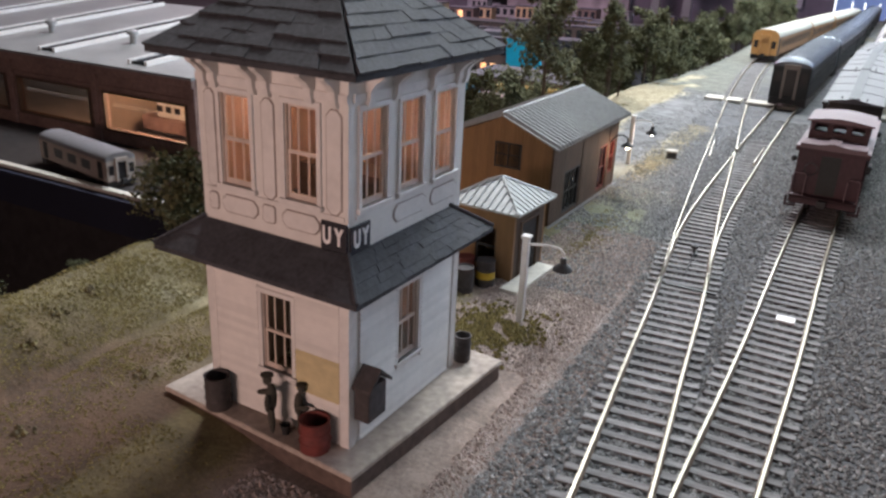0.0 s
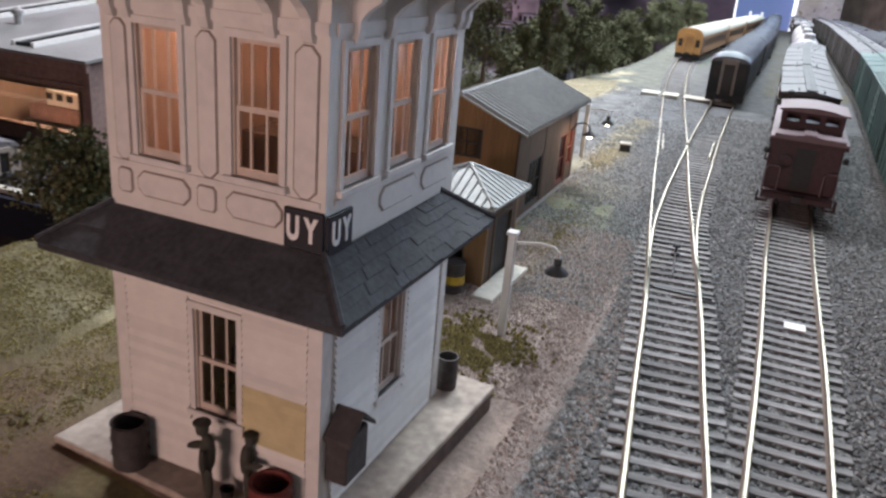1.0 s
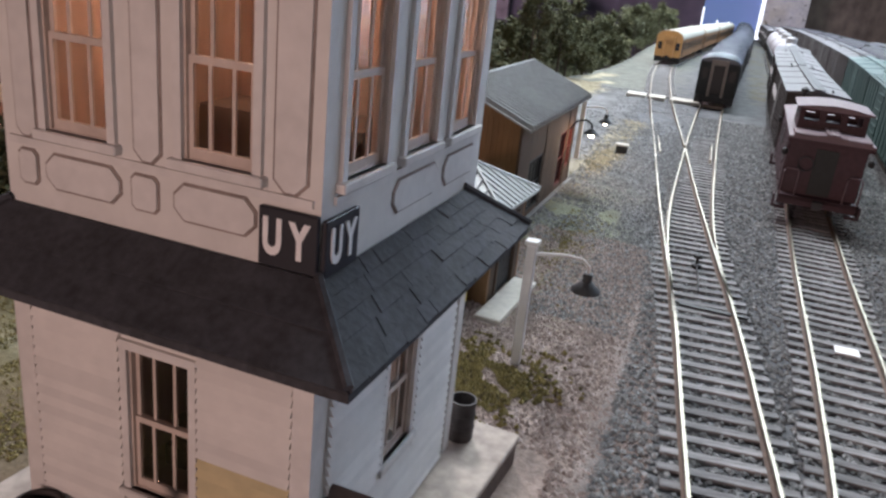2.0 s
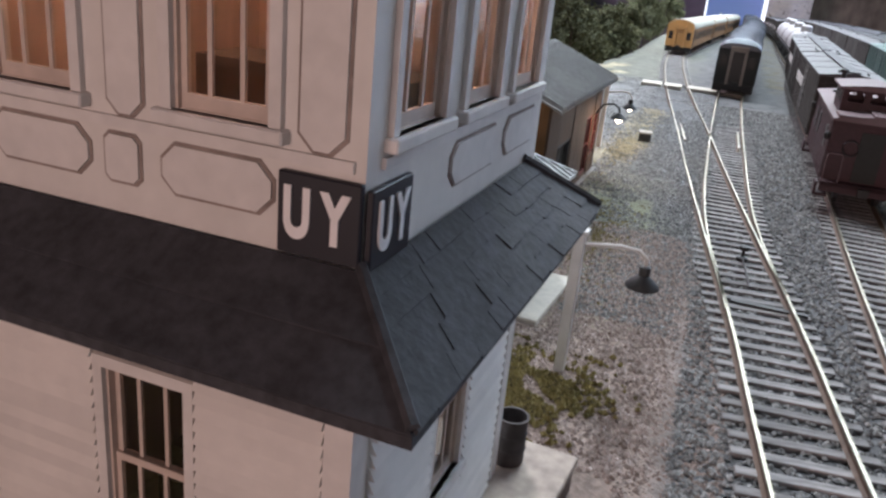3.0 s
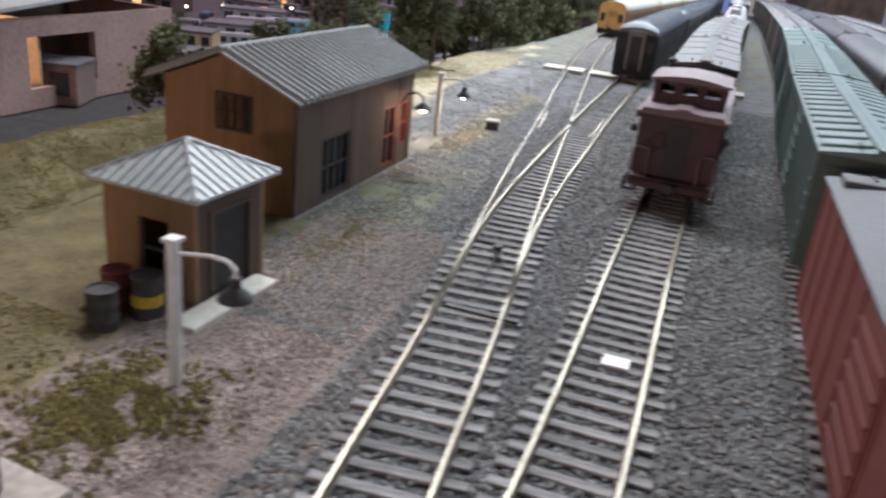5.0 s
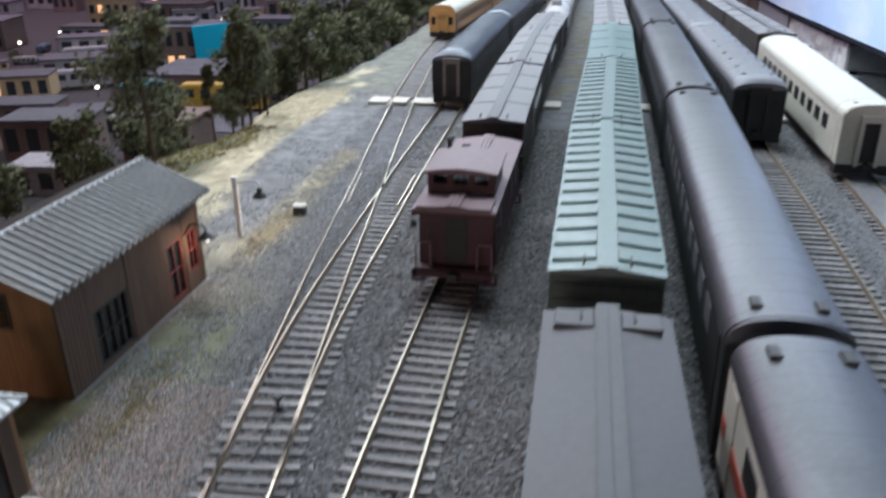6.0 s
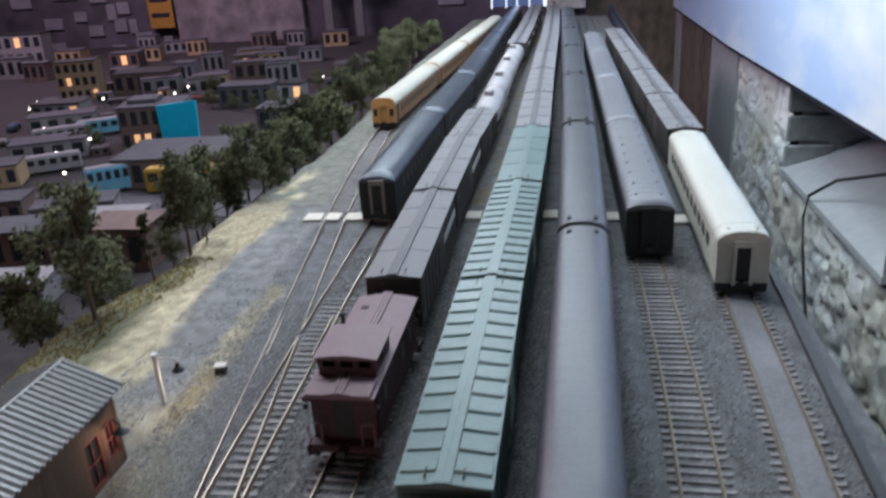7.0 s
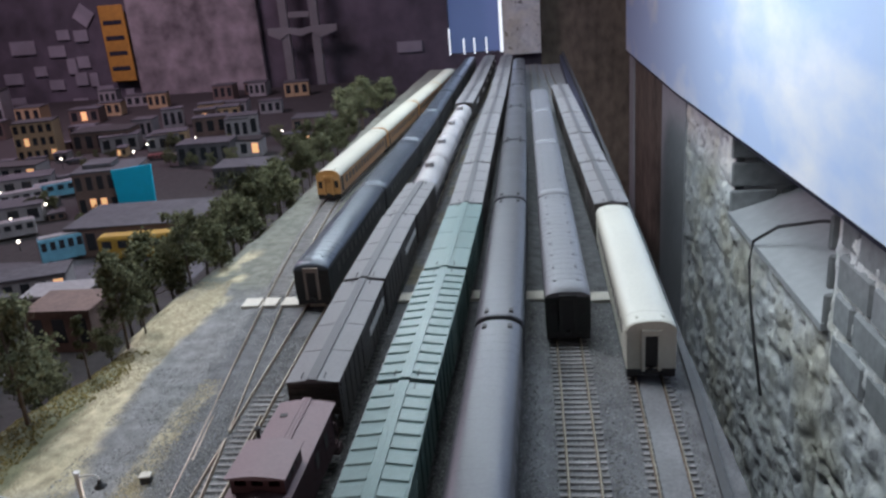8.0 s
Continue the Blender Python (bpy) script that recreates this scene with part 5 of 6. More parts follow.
# ---- shed ----
shed = thing("shed", -133.5, 190.5, 0.8, -1.64, "tan and brown freight shed with a corrugated tin roof", "shed")
SW, SL, SE, SR = 24.4, 93.5, 40.0, 51.4
bm = wall_sheet(sorted({5.0, SL + 4, 22, 42, 70, 82, 86, 94}), sorted({0, 3, 6, 9, 24, 27, SE + 1}), lambda u, z: (22 < u < 42 and 3 < z < 24) or (70 < u < 82 and 3 < z < 27) or (86 < u < 94 and 9 < z < 27), 1.4)
east_wall = part("wall", bm, M_BROWN, shed)
east_wall.matrix_basis = in_mm(SW, 0, 0, 90)
part("wall", boxes((-SW, 5, 0, -SW + 1.4, SL + 4, SE + 1)), M_BROWN, shed)
gable = [(-SW + 1.4, 0), (SW - 1.4, 0), (SW - 1.4, SE), (0, SR - 1.0), (-SW + 1.4, SE)]
for y0, y1 in ((5, 6.4), (SL + 2.6, SL + 4)):
    part("gable", prism(bmesh.new(), gable, "y", y0, y1), M_TAN, shed, "tan boarded gable")
for i in range(24):
    x = -SW + 0.2 + 2 * i
    top = SE + (SR - SE - 2.0) * (1 - abs(x + 1) / SW)
    part("gable_board", boxes((x + 0.04, 4.75, 0.2, x + 1.95, 5.02, top)), M_TAN, shed)
for i in range(46):
    y = 5.2 + 2 * i
    if not (21 < y < 42 or 69 < y < 82 or 85 < y < 94):
        part("board", boxes((SW - 0.02, y + 0.08, 0.2, SW + 0.28, y + 1.9, SE)), M_BROWN, shed)
rise = math.atan2(SR - SE, SW + 4.5)
for s in (-1, 1):
    bm = bmesh.new()
    n = 27
    prof = []
    for i in range(n * 4 + 1):
        y = (SL + 9) * i / (n * 4)
        prof.append((y, (0.0, 0.0, 1.6, 1.5)[i % 4]))
    rings = []
    for y, w in prof:
        rings.append([bm.verts.new((s * 0.0, y, SR + w)), bm.verts.new((s * (SW + 4.5), y, SE + w - 0.5)), bm.verts.new((s * (SW + 4.5), y, SE + w - 1.2)), bm.verts.new((0, y, SR + w - 0.7))])
    for a, b in zip(rings, rings[1:]):
        for k in range(4):
            bm.faces.new((a[k], a[(k + 1) % 4], b[(k + 1) % 4], b[k]))
    bm.faces.new(rings[0]), bm.faces.new(rings[-1][::-1])
    part("roof", bm, M_TIN, shed, "corrugated tin sheets")
part("ridge_roll", tube([(0, 0, SR + 0.6), (0, SL + 9, SR + 0.6)], 0.8, 8), M_TIN, shed)
part("plinth_board", boxes((SW + 0.3, 3, 0.0, SW + 2.0, SL + 5, 1.6)), M_GREYROOF, shed)
gw = part("gable_window", boxes((-4.6, 4.2, 26, -4.0, 5, 38), (8.4, 4.2, 26, 9.0, 5, 38), (-4.0, 4.2, 37.4, 8.4, 5, 38), (-4.0, 4.2, 26, 8.4, 5, 26.8)), M_DARK, shed)
part("glazing_bar", boxes((2, 4.25, 26.8, 2.5, 4.7, 37.4)), M_DARK, gw)
part("glazing_bar", boxes((-4, 4.3, 32, 8.4, 4.7, 32.5)), M_DARK, gw)
part("pane", boxes((-4.0, 4.75, 26.8, 8.4, 4.95, 37.4)), M_BLACK, gw)


def shed_leaf(y0, y1, z0, z1, lights, mat, name):
    f = part(name, boxes((SW - 0.9, y0, z0, SW - 0.2, y0 + 1.1, z1), (SW - 0.9, y1 - 1.1, z0, SW - 0.2, y1, z1), (SW - 0.9, y0, z1 - 1.1, SW - 0.2, y1, z1), (SW - 0.9, y0, z0, SW - 0.2, y1, z0 + 1.2)), mat, shed)
    for k in range(1, lights):
        part("glazing_bar", boxes((SW - 0.8, y0 + (y1 - y0) * k / lights - 0.3, z0, SW - 0.3, y0 + (y1 - y0) * k / lights + 0.3, z1)), mat, f)
    part("glazing_bar", boxes((SW - 0.75, y0, (z0 + z1) / 2 - 0.3, SW - 0.35, y1, (z0 + z1) / 2 + 0.3)), mat, f)
    part("pane", boxes((SW - 1.3, y0, z0, SW - 1.1, y1, z1)), M_PANE, f)


M_PANE = material("dusk_glass", (0.02, 0.022, 0.026), 0.12, bump=0)
shed_leaf(22, 42, 3, 24, 4, M_DARK, "double_door")
shed_leaf(70, 82, 3, 27, 2, M_OLDRED, "door")
shed_leaf(86, 94, 9, 27, 2, M_OLDRED, "window")
gl = thing("wall_lamp", -106.4, 274, 0.8, -1.64, "lit gooseneck lamp on the shed wall", "wall lamp")
part("arm", tube([(0.3, 0, 27), (3, 0, 31), (7, 0, 32), (9.5, 0, 30.5), (9.8, 0, 28.5)], 0.4, 8), M_DARK, gl, smooth=True)
part("shade", lathe([(0.7, 28.6), (1.2, 28.2), (3.6, 26.2), (3.2, 26.1), (1.0, 27.4)], 9.8, 0, 16), M_DARK, gl, smooth=True)
part("bulb", lathe([(0.3, 27), (1.2, 26.4), (1.3, 25.6), (0.6, 24.8), (0.2, 24.7)], 9.8, 0, 10), M_BULB, gl, smooth=True)
bulb_lamp("wall_lamp_light", (-96.4, 274, 24.0), 0.009, (1.0, 0.68, 0.48))

# ---- hut ----
HB, HR, HE, HA = 13.6, 16.6, 29.2, 37.6
hut = thing("hut", -110.2, 142, 0.8, -3.9, "small tan hut with a hipped standing seam roof", "hut")
bm = wall_sheet(sorted({-HB, HB, -3, 6}), sorted({0.0, 5, 21, HE - 0.6}), lambda u, z: -3 < u < 6 and 5 < z < 21, 1.4)
part("wall", bm, M_TAN, hut, at=(0, -HB, 0))
part("wall", boxes((-HB, HB - 1.4, 0, HB, HB, HE - 0.6)), M_TAN, hut)
part("wall", boxes((-HB, -HB + 1.4, 0, -HB + 1.4, HB - 1.4, HE - 0.6)), M_TAN, hut)
bm = wall_sheet(sorted({-HB + 1.4, HB - 1.4, -7, 7}), sorted({0.0, 1.0, 23, HE - 0.6}), lambda u, z: -7 < u < 7 and 1 < z < 23, 1.4)
w = part("wall", bm, M_BROWN, hut)
w.matrix_basis = in_mm(HB, 0, 0, 90)
d = part("door", boxes((HB - 1.1, -7, 1, HB - 0.6, 7, 23)), M_DARK, hut)
for k in range(6):
    part("door_board", boxes((HB - 0.6, -6.8 + 2.3 * k, 1.2, HB - 0.45, -4.7 + 2.3 * k, 22.8)), M_DARK, d)
part("door_frame", boxes((HB + 0.02, -8.2, 0.2, HB + 0.5, -7, 24), (HB + 0.02, 7, 0.2, HB + 0.5, 8.2, 24), (HB + 0.02, -7, 23, HB + 0.5, 7, 24)), M_BROWN, hut)
part("window_frame", boxes((-3, -HB + 0.8, 5, -2.2, -HB + 1.3, 21), (5.2, -HB + 0.8, 5, 6, -HB + 1.3, 21), (-3, -HB + 0.8, 12.6, 6, -HB + 1.3, 13.4)), M_DARK, hut)
part("floor", boxes((-HB + 1.5, -HB + 1.5, 0.1, HB - 1.5, HB - 1.5, 0.8)), M_BROWN, hut)
part("step_slab", soft_box(HB + 0.6, -24.0, -1.5, HB + 8.0, 9.5, 2.2, 0.3, 1), M_CONCRETE, hut, "pale step slab")
rf = part("roof", hip(bmesh.new(), -HR, -HR, HR, HR, HE, HR - 0.2, HA, 0.8), M_HUTROOF, hut)
seam_rise = (HA - HE) / (HR - 0.2)
for s in range(4):
    for k in range(-5, 6):
        u = k * 3.0
        reach = HR - 0.1 - abs(u)
        q = tube([(u, -HR, HE + 0.3), (u, -HR + reach, HE + 0.3 + reach * seam_rise)], 0.32, 5)
        bmesh.ops.rotate(q, cent=(0, 0, 0), matrix=Matrix.Rotation(math.pi / 2 * s, 3, "Z"), verts=q.verts)
        part("standing_seam", q, M_HUTROOF, rf)
for s in range(4):
    q = tube([(-HR, -HR, HE + 0.3), (-0.2, -0.2, HA + 0.4)], 0.45, 5)
    bmesh.ops.rotate(q, cent=(0, 0, 0), matrix=Matrix.Rotation(math.pi / 2 * s, 3, "Z"), verts=q.verts)
    part("hip_cap", q, M_HUTROOF, rf)
barrel(-104.5, 119, 0.8, 3.6, 11.5, M_TAR, "black oil drum with a yellow band by the hut", M_CANYELLOW, False, "oil_drum")
barrel(-108.5, 109, 0.8, 3.4, 11.0, M_TAR, "black oil drum standing beside the hut", None, False, "oil_drum")
barrel(-113, 119, 0.8, 3.4, 11.0, M_OLDRED, "rusty red oil drum behind the tower", None, False, "oil_drum")

# ---- shelf edge, cellar wall, sky board, room ----
lip = bmesh.new()
edge = [(float(np.interp(y, [-300, 100, 350, 516, 790, 1500, 2700], [214, 222, 232, 241, 246, 252, 254])), y) for y in range(-300, 2561, 60)]
for (xa, ya), (xb, yb) in zip(edge, edge[1:]):
    v = [lip.verts.new(p) for p in ((xa, ya, -12), (xa + 5, ya, -12), (xa + 5, ya, -3.5), (xa, ya, -3.5), (xb, yb, -12), (xb + 5, yb, -12), (xb + 5, yb, -3.5), (xb, yb, -3.5))]
    for f in ((0, 1, 5, 4), (1, 2, 6, 5), (2, 3, 7, 6), (3, 0, 4, 7)):
        lip.faces.new([v[i] for i in f])
tagged(part("shelf_edge", lip, M_DARK), "dark wooden edge strip of the layout shelf", "edge strip", kind="structure")
face = bmesh.new()
prism(face, [(x + 2, y) for x, y in edge] + [(edge[-1][0] - 8, edge[-1][1]), (edge[0][0] - 8, edge[0][1])], "z", -500, -12)
tagged(part("fascia", face, M_NAVY), "dark fascia under the layout shelf", "fascia", kind="structure")


def rock_face(y0, y1, z0, z1, x, amp, step, seed):
    """A face of rough rubble turned to -x: rounded stones of two sizes with sunken joints and broken pits."""
    ny, nz = int((y1 - y0) / step), int((z1 - z0) / step)
    verts, faces = [], []
    for j in range(nz + 1):
        for i in range(ny + 1):
            y, z = y0 + (y1 - y0) * i / ny, z0 + (z1 - z0) * j / nz
            wy, wz = y + 26 * noise.noise((y * 0.013, z * 0.013, seed)), z + 26 * noise.noise((y * 0.013, z * 0.013, seed + 5))
            near = noise.voronoi((wy * 0.0085, wz * 0.0125, seed))[0]
            small = noise.voronoi((wy * 0.034, wz * 0.041, seed + 2))[0]
            d = 0.7 * amp * min(1.0, (near[1] - near[0]) * 3.2) + 0.16 * amp * min(1.0, (small[1] - small[0]) * 2.2)
            d += amp * 0.85 * noise.fractal((y * 0.022, z * 0.022, seed), 0.65, 2.1, 7)
            d -= 1.5 * amp * blend(noise.noise((y * 0.036, z * 0.05, seed + 9)), 0.36, 0.5)
            border = min(1.0, min(i, ny - i, j, nz - j) / 2)
            verts.append(((x - d * border) * MM, y * MM, z * MM))
    for j in range(nz):
        for i in range(ny):
            a = j * (ny + 1) + i
            faces.append((a, a + ny + 1, a + ny + 2, a + 1))
    me = bpy.data.meshes.new("rock")
    me.from_pydata(verts, [], faces)
    me.shade_smooth()
    return me


wall_e = thing("wall_east", 0, 0, 0, label="rough grey stone cellar wall", category="wall", kind="structure")
RX, WY0, WY1, WZ = 592.0, 1160, 1752, -302
for y0, y1, z0, z1, s in ((-300, WY0, -950, 60, 1), (WY0, WY1, -950, WZ, 2), (WY1, 2290, -950, 60, 3)):
    put("stone_face", rock_face(y0, y1, z0, z1, RX, 7.5, 6, s), M_ROCK, wall_e)
part("wall_core", boxes((RX + 18, -1800, -1000, RX + 320, WY0, 1400), (RX + 18, WY0, -1000, RX + 320, WY1, WZ - 10), (RX + 18, WY1, -1000, RX + 320, 3500, 1400), (RX + 18, WY0, 60, RX + 320, WY1, 1400), (RX + 260, WY0, WZ - 10, RX + 320, WY1, 60)), M_SLAB, wall_e)
part("plaster_band", boxes((RX - 4, 2302, -950, RX + 17, 2700, 60)), M_SLAB, wall_e, "smooth grey pilaster")
part("plaster_band", boxes((RX - 2, 2704, -950, RX + 17, 3370, 60)), M_BOARDS, wall_e, "brown stained plaster")
part("plaster_band", boxes((RX - 10, 3380, -950, RX + 17, 3495, 60)), M_SLAB, wall_e, "smooth grey pilaster")
# the window well: a sloping sill between brick jambs
sill = prism(bmesh.new(), [(RX - 14, WZ - 6), (RX - 14, WZ + 6), (RX + 60, WZ + 28), (RX + 258, WZ + 100), (RX + 258, WZ - 9)], "y", WY0 + 2, WY1 - 2)
part("sill", sill, M_SLAB, wall_e, "pale rendered sloping sill")
rng = random.Random(5)
course = 0
z = WZ
while z < 40:
    off = 0 if course % 2 else -105
    for k in range(3):
        x0 = RX - 10 + off + 215 * k
        x1 = min(x0 + 204, RX + 258)
        x0 = max(x0, RX - 12)
        if x1 - x0 > 20:
            j = rng.uniform(-3, 3)
            part("brick", soft_box(x0, WY1 - 10 + j, z, x1, WY1 - 1, z + 56, 4, 1), M_BRICK, wall_e)
            part("brick", soft_box(x0, WY0 + 1, z, x1, WY0 + 10 - j, z + 56, 4, 1), M_BRICK, wall_e)
    z += 64
    course += 1
for course in range(4):
    for k in range(2):
        z0 = -350 + 64 * course
        y0 = 890 + 60 * (course % 2) + 124 * k
        part("brick", soft_box(RX - 8 + rng.uniform(-3, 3), y0, z0, RX + 10, min(y0 + 116, 1138), z0 + 56, 5, 1), M_BRICK, wall_e)
tagged(part("cable", tube([(RX - 26, 1395, -560), (RX - 30, 1440, -470), (RX - 30, 1485, -390), (RX - 26, 1520, -330), (RX - 20, 1520, -285), (RX + 10, 1470, -240), (RX + 60, 1390, -205), (RX + 120, 1300, -185)], 3.2, 8), M_DARK, smooth=True), "thin black cable hanging over the stone wall", "cable")
bo = bmesh.new()
prism(bo, [(350, -68), (1063, -78), (2250, -104), (3340, -103), (3340, 900), (350, 900)], "x", 548, 554)
tagged(part("backdrop", bo, M_SKY), "pale blue painted sky board with white clouds", "backdrop", kind="structure")
tagged(part("board_rail", prism(bmesh.new(), [(350, -78), (1063, -88), (2250, -114), (3340, -113), (3340, -103), (2250, -104), (1063, -78), (350, -68)], "x", 552, 590), M_NAVY), "dark rail under the sky board", "rail", kind="structure")

room = thing("wall_north", 0, 0, 0, label="dark cellar end wall with a bright opening", category="wall", kind="structure")
part("wall_piece", boxes((-3600, 3500, -1000, -183, 3560, 1400), (-183, 3500, 330, 211, 3560, 1400), (-183, 3500, -1000, 211, 3560, -92)), M_ROOM, room)
part("plaster_piece", boxes((211, 3500, -1000, 960, 3560, 1400)), M_BOARDS, room, "brown stained plaster")
part("stone_pier", boxes((52, 3430, -100, 210, 3499, 330)), M_ROCK, room, "pale lit stone pier")
tagged(part("daylight", boxes((-240, 3700, -140, 340, 3710, 420)), M_DAY), "hazy blue daylight behind the opening", "daylight", kind="structure")
# posts and jamb are no lamps; glow stands in for daylight on them
for x, z in ((-179, 20), (-118, -26), (-73, -26), (-21, -26), (44, 329)):
    w = 7 if z > 100 else 3
    tagged(part("opening_post", boxes((x - w, 3485, -91.5, x + w, 3492, z)), M_POSTGLOW), "narrow white post of the end wall opening with added glow", "window light", "window lights")
area_lamp("opening_light", (0, 3440, 160), (20, 2300, 0), 200, 200, 0.5, (0.55, 0.68, 1.0))
tagged(part("wall_south", boxes((-3600, -1860, -1000, 960, -1800, 1400)), M_ROOM), "dark cellar wall behind the layout", "wall", kind="structure")
tagged(part("wall_west", boxes((-3660, -1860, -1000, -3600, 3560, 1400)), M_ROOM), "dark far cellar wall", "wall", kind="structure")
tagged(part("floor", boxes((-3660, -1860, -1060, 960, 3560, -1000)), M_ROOM), "dark cellar floor", "floor", kind="structure")
tagged(part("ceiling", boxes((-3660, -1860, 1400, 960, 3560, 1460)), M_ROOM), "dark cellar ceiling", "ceiling", kind="structure")

# plaster slab and racks at the end of the room
slab_wall = thing("plaster_slab", -1293, 3460, -352, 0, "broad stained mauve plaster wall section", "wall section")
part("face", soft_box(-294, 0, 0, 294, 30, 1600, 6, 2), M_PLASTER, slab_wall)
rack = thing("steel_rack", -800, 3400, -330, 0, "pale grey steel rack frame against the dark wall", "rack")
for x in (-66, 66):
    part("upright", soft_box(x - 19, -10, 0, x + 19, 10, 1200, 3, 1), M_GREYROOF, rack)
for z in (130, 445):
    part("crossbar", soft_box(-47, -8, z, 47, 8, z + 26, 3, 1), M_GREYROOF, rack)
part("gusset", prism(bmesh.new(), [(-140, 385), (-90, 362), (-50, 385), (0, 372), (50, 385), (90, 362), (160, 385), (160, 412), (60, 412), (0, 402), (-60, 412), (-140, 412)], "y", -16, -10), M_GREYROOF, rack)
M_PAPER = material("faded_paper", (0.22, 0.20, 0.23), 0.8, spread=0.25, grain=0.01, coarse=0.004)
M_ORANGE = material("orange_poster", (0.38, 0.18, 0.03), 0.7, spread=0.2, grain=0.01)
for x, z, w, h in ((-1832, 80, 66, 50), (-1845, -36, 60, 52), (-1960, 20, 80, 50), (-1872, -112, 58, 56), (-1996, -126, 72, 46), (-1735, -292, 170, 62), (-1748, -360, 190, 50), (-354, -66, 110, 46), (-1915, 92, 60, 44), (-2240, -230, 150, 80), (-1655, -250, 40, 110), (-1905, -60, 44, 70), (-2120, 40, 120, 60), (-2060, -60, 60, 44), (-2200, -90, 90, 50), (-1770, -180, 80, 60), (-2340, 10, 100, 70), (-2040, -250, 120, 60), (-1900, -230, 70, 60), (-1812, -120, 40, 60)):
    tagged(part("poster", soft_box(x - w / 2, 3488, z, x + w / 2, 3494, z + h, 1, 1), M_PAPER), "faded pale sheet pinned to the dark wall", "poster", "posters")
dia = part("poster", soft_box(-38, -3, -38, 38, 3, 38, 1, 1), M_PAPER)
dia.matrix_basis = pose(-1800 * MM, 3490 * MM, 190 * MM, 0, 40, 0)
tagged(dia, "pale sheet hung cornerwise on the dark wall", "poster", "posters")
po = thing("sign_panel", -1652, 3452, -104, 0, "orange lettered sign panel on the dark wall", "sign")
part("panel", soft_box(-58, 0, 0, 58, 8, 330, 4, 1), M_ORANGE, po)
for k in range(4):
    part("lettering_bar", soft_box(-42, -3, 50 + 66 * k, 42, -0.5, 68 + 66 * k, 2, 1), M_NAVY, po)

# ---- trees ----
def tree_proto(seed, h, spread, tall):
    """A tapered trunk with limbs and a loose crown of leaf clumps, 1 mm units."""
    rng = random.Random(seed)
    ob = thing("tree", 0, 0, 0, 0, "model tree with a ragged dark green crown", "tree")
    bm = tube([(0, 0, -4), (0.6, 0.3, h * 0.2), (0.2, 0.8, h * 0.5), (0.6, 0.2, h * 0.9)], 1.0, 7)
    for v in bm.verts:
        f = 1.5 - 1.25 * max(0, v.co.z) / h
        v.co.x, v.co.y = v.co.x * f, v.co.y * f
    tips = []
    for i in range(14):
        z = h * rng.uniform(0.2, 0.85)
        a, r = rng.uniform(0, 6.28), spread * (1.05 - (z / h) ** 1.5 * tall) * rng.uniform(0.55, 1)
        tip = Vector((r * math.cos(a), r * math.sin(a), z + h * 0.1))
        tips.append(tip)
        limb = tube([(0, 0, z), tip * 0.5 + Vector((0, 0, z * 0.5)), tip], 0.35, 5)
        me = bpy.data.meshes.new("limb")
        limb.to_mesh(me)
        bm.from_mesh(me)
        limb.free()
        bpy.data.meshes.remove(me)
    part("trunk", bm, M_BARK, ob)
    verts, faces = [], []
    centres = tips + [Vector((rng.gauss(0, spread * 0.35), rng.gauss(0, spread * 0.35), h * rng.uniform(0.45, 1.0))) for _ in range(9)]
    for c in centres:
        size = spread * rng.uniform(0.26, 0.5) * (1.15 - 0.5 * c.z / h)
        for _ in range(150):
            p = c + Vector((rng.gauss(0, 1), rng.gauss(0, 1), rng.gauss(0, 0.85))) * size * 0.55
            if p.z < h * 0.14:
                continue
            u = Vector((rng.gauss(0, 1), rng.gauss(0, 1), rng.gauss(0, 1))).normalized()
            v = u.orthogonal().normalized()
            s = rng.uniform(0.8, 2.0)
            k = len(verts)
            verts += [(p + u * s) * MM, (p + v * s * 0.8) * MM, (p - u * s) * MM, (p - v * s * 0.8 + u.cross(v) * s * 0.5) * MM]
            faces += [(k, k + 1, k + 2), (k, k + 2, k + 3)]
    me = bpy.data.meshes.new("crown")
    me.from_pydata(verts, [], faces)
    put("crown", me, M_LEAF, ob)
    return ob


PROTO = [tree_proto(21, 80, 21, 0.55), tree_proto(22, 80, 15, 0.75), tree_proto(23, 60, 24, 0.35), tree_proto(24, 80, 9, 0.8)]
PLACES = [(-207, 432, 92, 0), (-246, 425, 36, 2), (-228, 487, 40, 2), (-197, 496, 51, 3), (-192, 547, 80, 1), (-202, 537, 30, 2), (-190, 575, 46, 1), (-215, 620, 60, 1),
          (-240, 640, 84, 0), (-240, 660, 70, 1), (-300, 390, 60, 2), (-270, 455, 66, 0), (-262, 520, 60, 2), (-231, 84, 40, 2), (-222, 92, 34, 2), (-234, 40, 9, 2), (-236, 0, 24, 2)]
rng = random.Random(19)
y = 690.0
while y < 1950:
    PLACES.append((-198 + rng.uniform(-14, 8) + 16 * blend(y, 1000, 1300), y, rng.uniform(58, 80), rng.choice((0, 1, 1, 2)) if y < 1000 else rng.choice((0, 1))))
    if rng.random() < 0.6:
        PLACES.append((-236 + rng.uniform(-22, 12), y + 15, rng.uniform(50, 80), rng.choice((0, 2))))
    y += rng.uniform(34, 52) * (1 + 0.5 * blend(y, 1000, 1500))
rng = random.Random(61)
for i in range(34):
    PLACES.append((rng.uniform(-1300, -420), rng.uniform(1000, 2200), rng.uniform(26, 52), rng.choice((0, 2, 2))))
rng = random.Random(8)
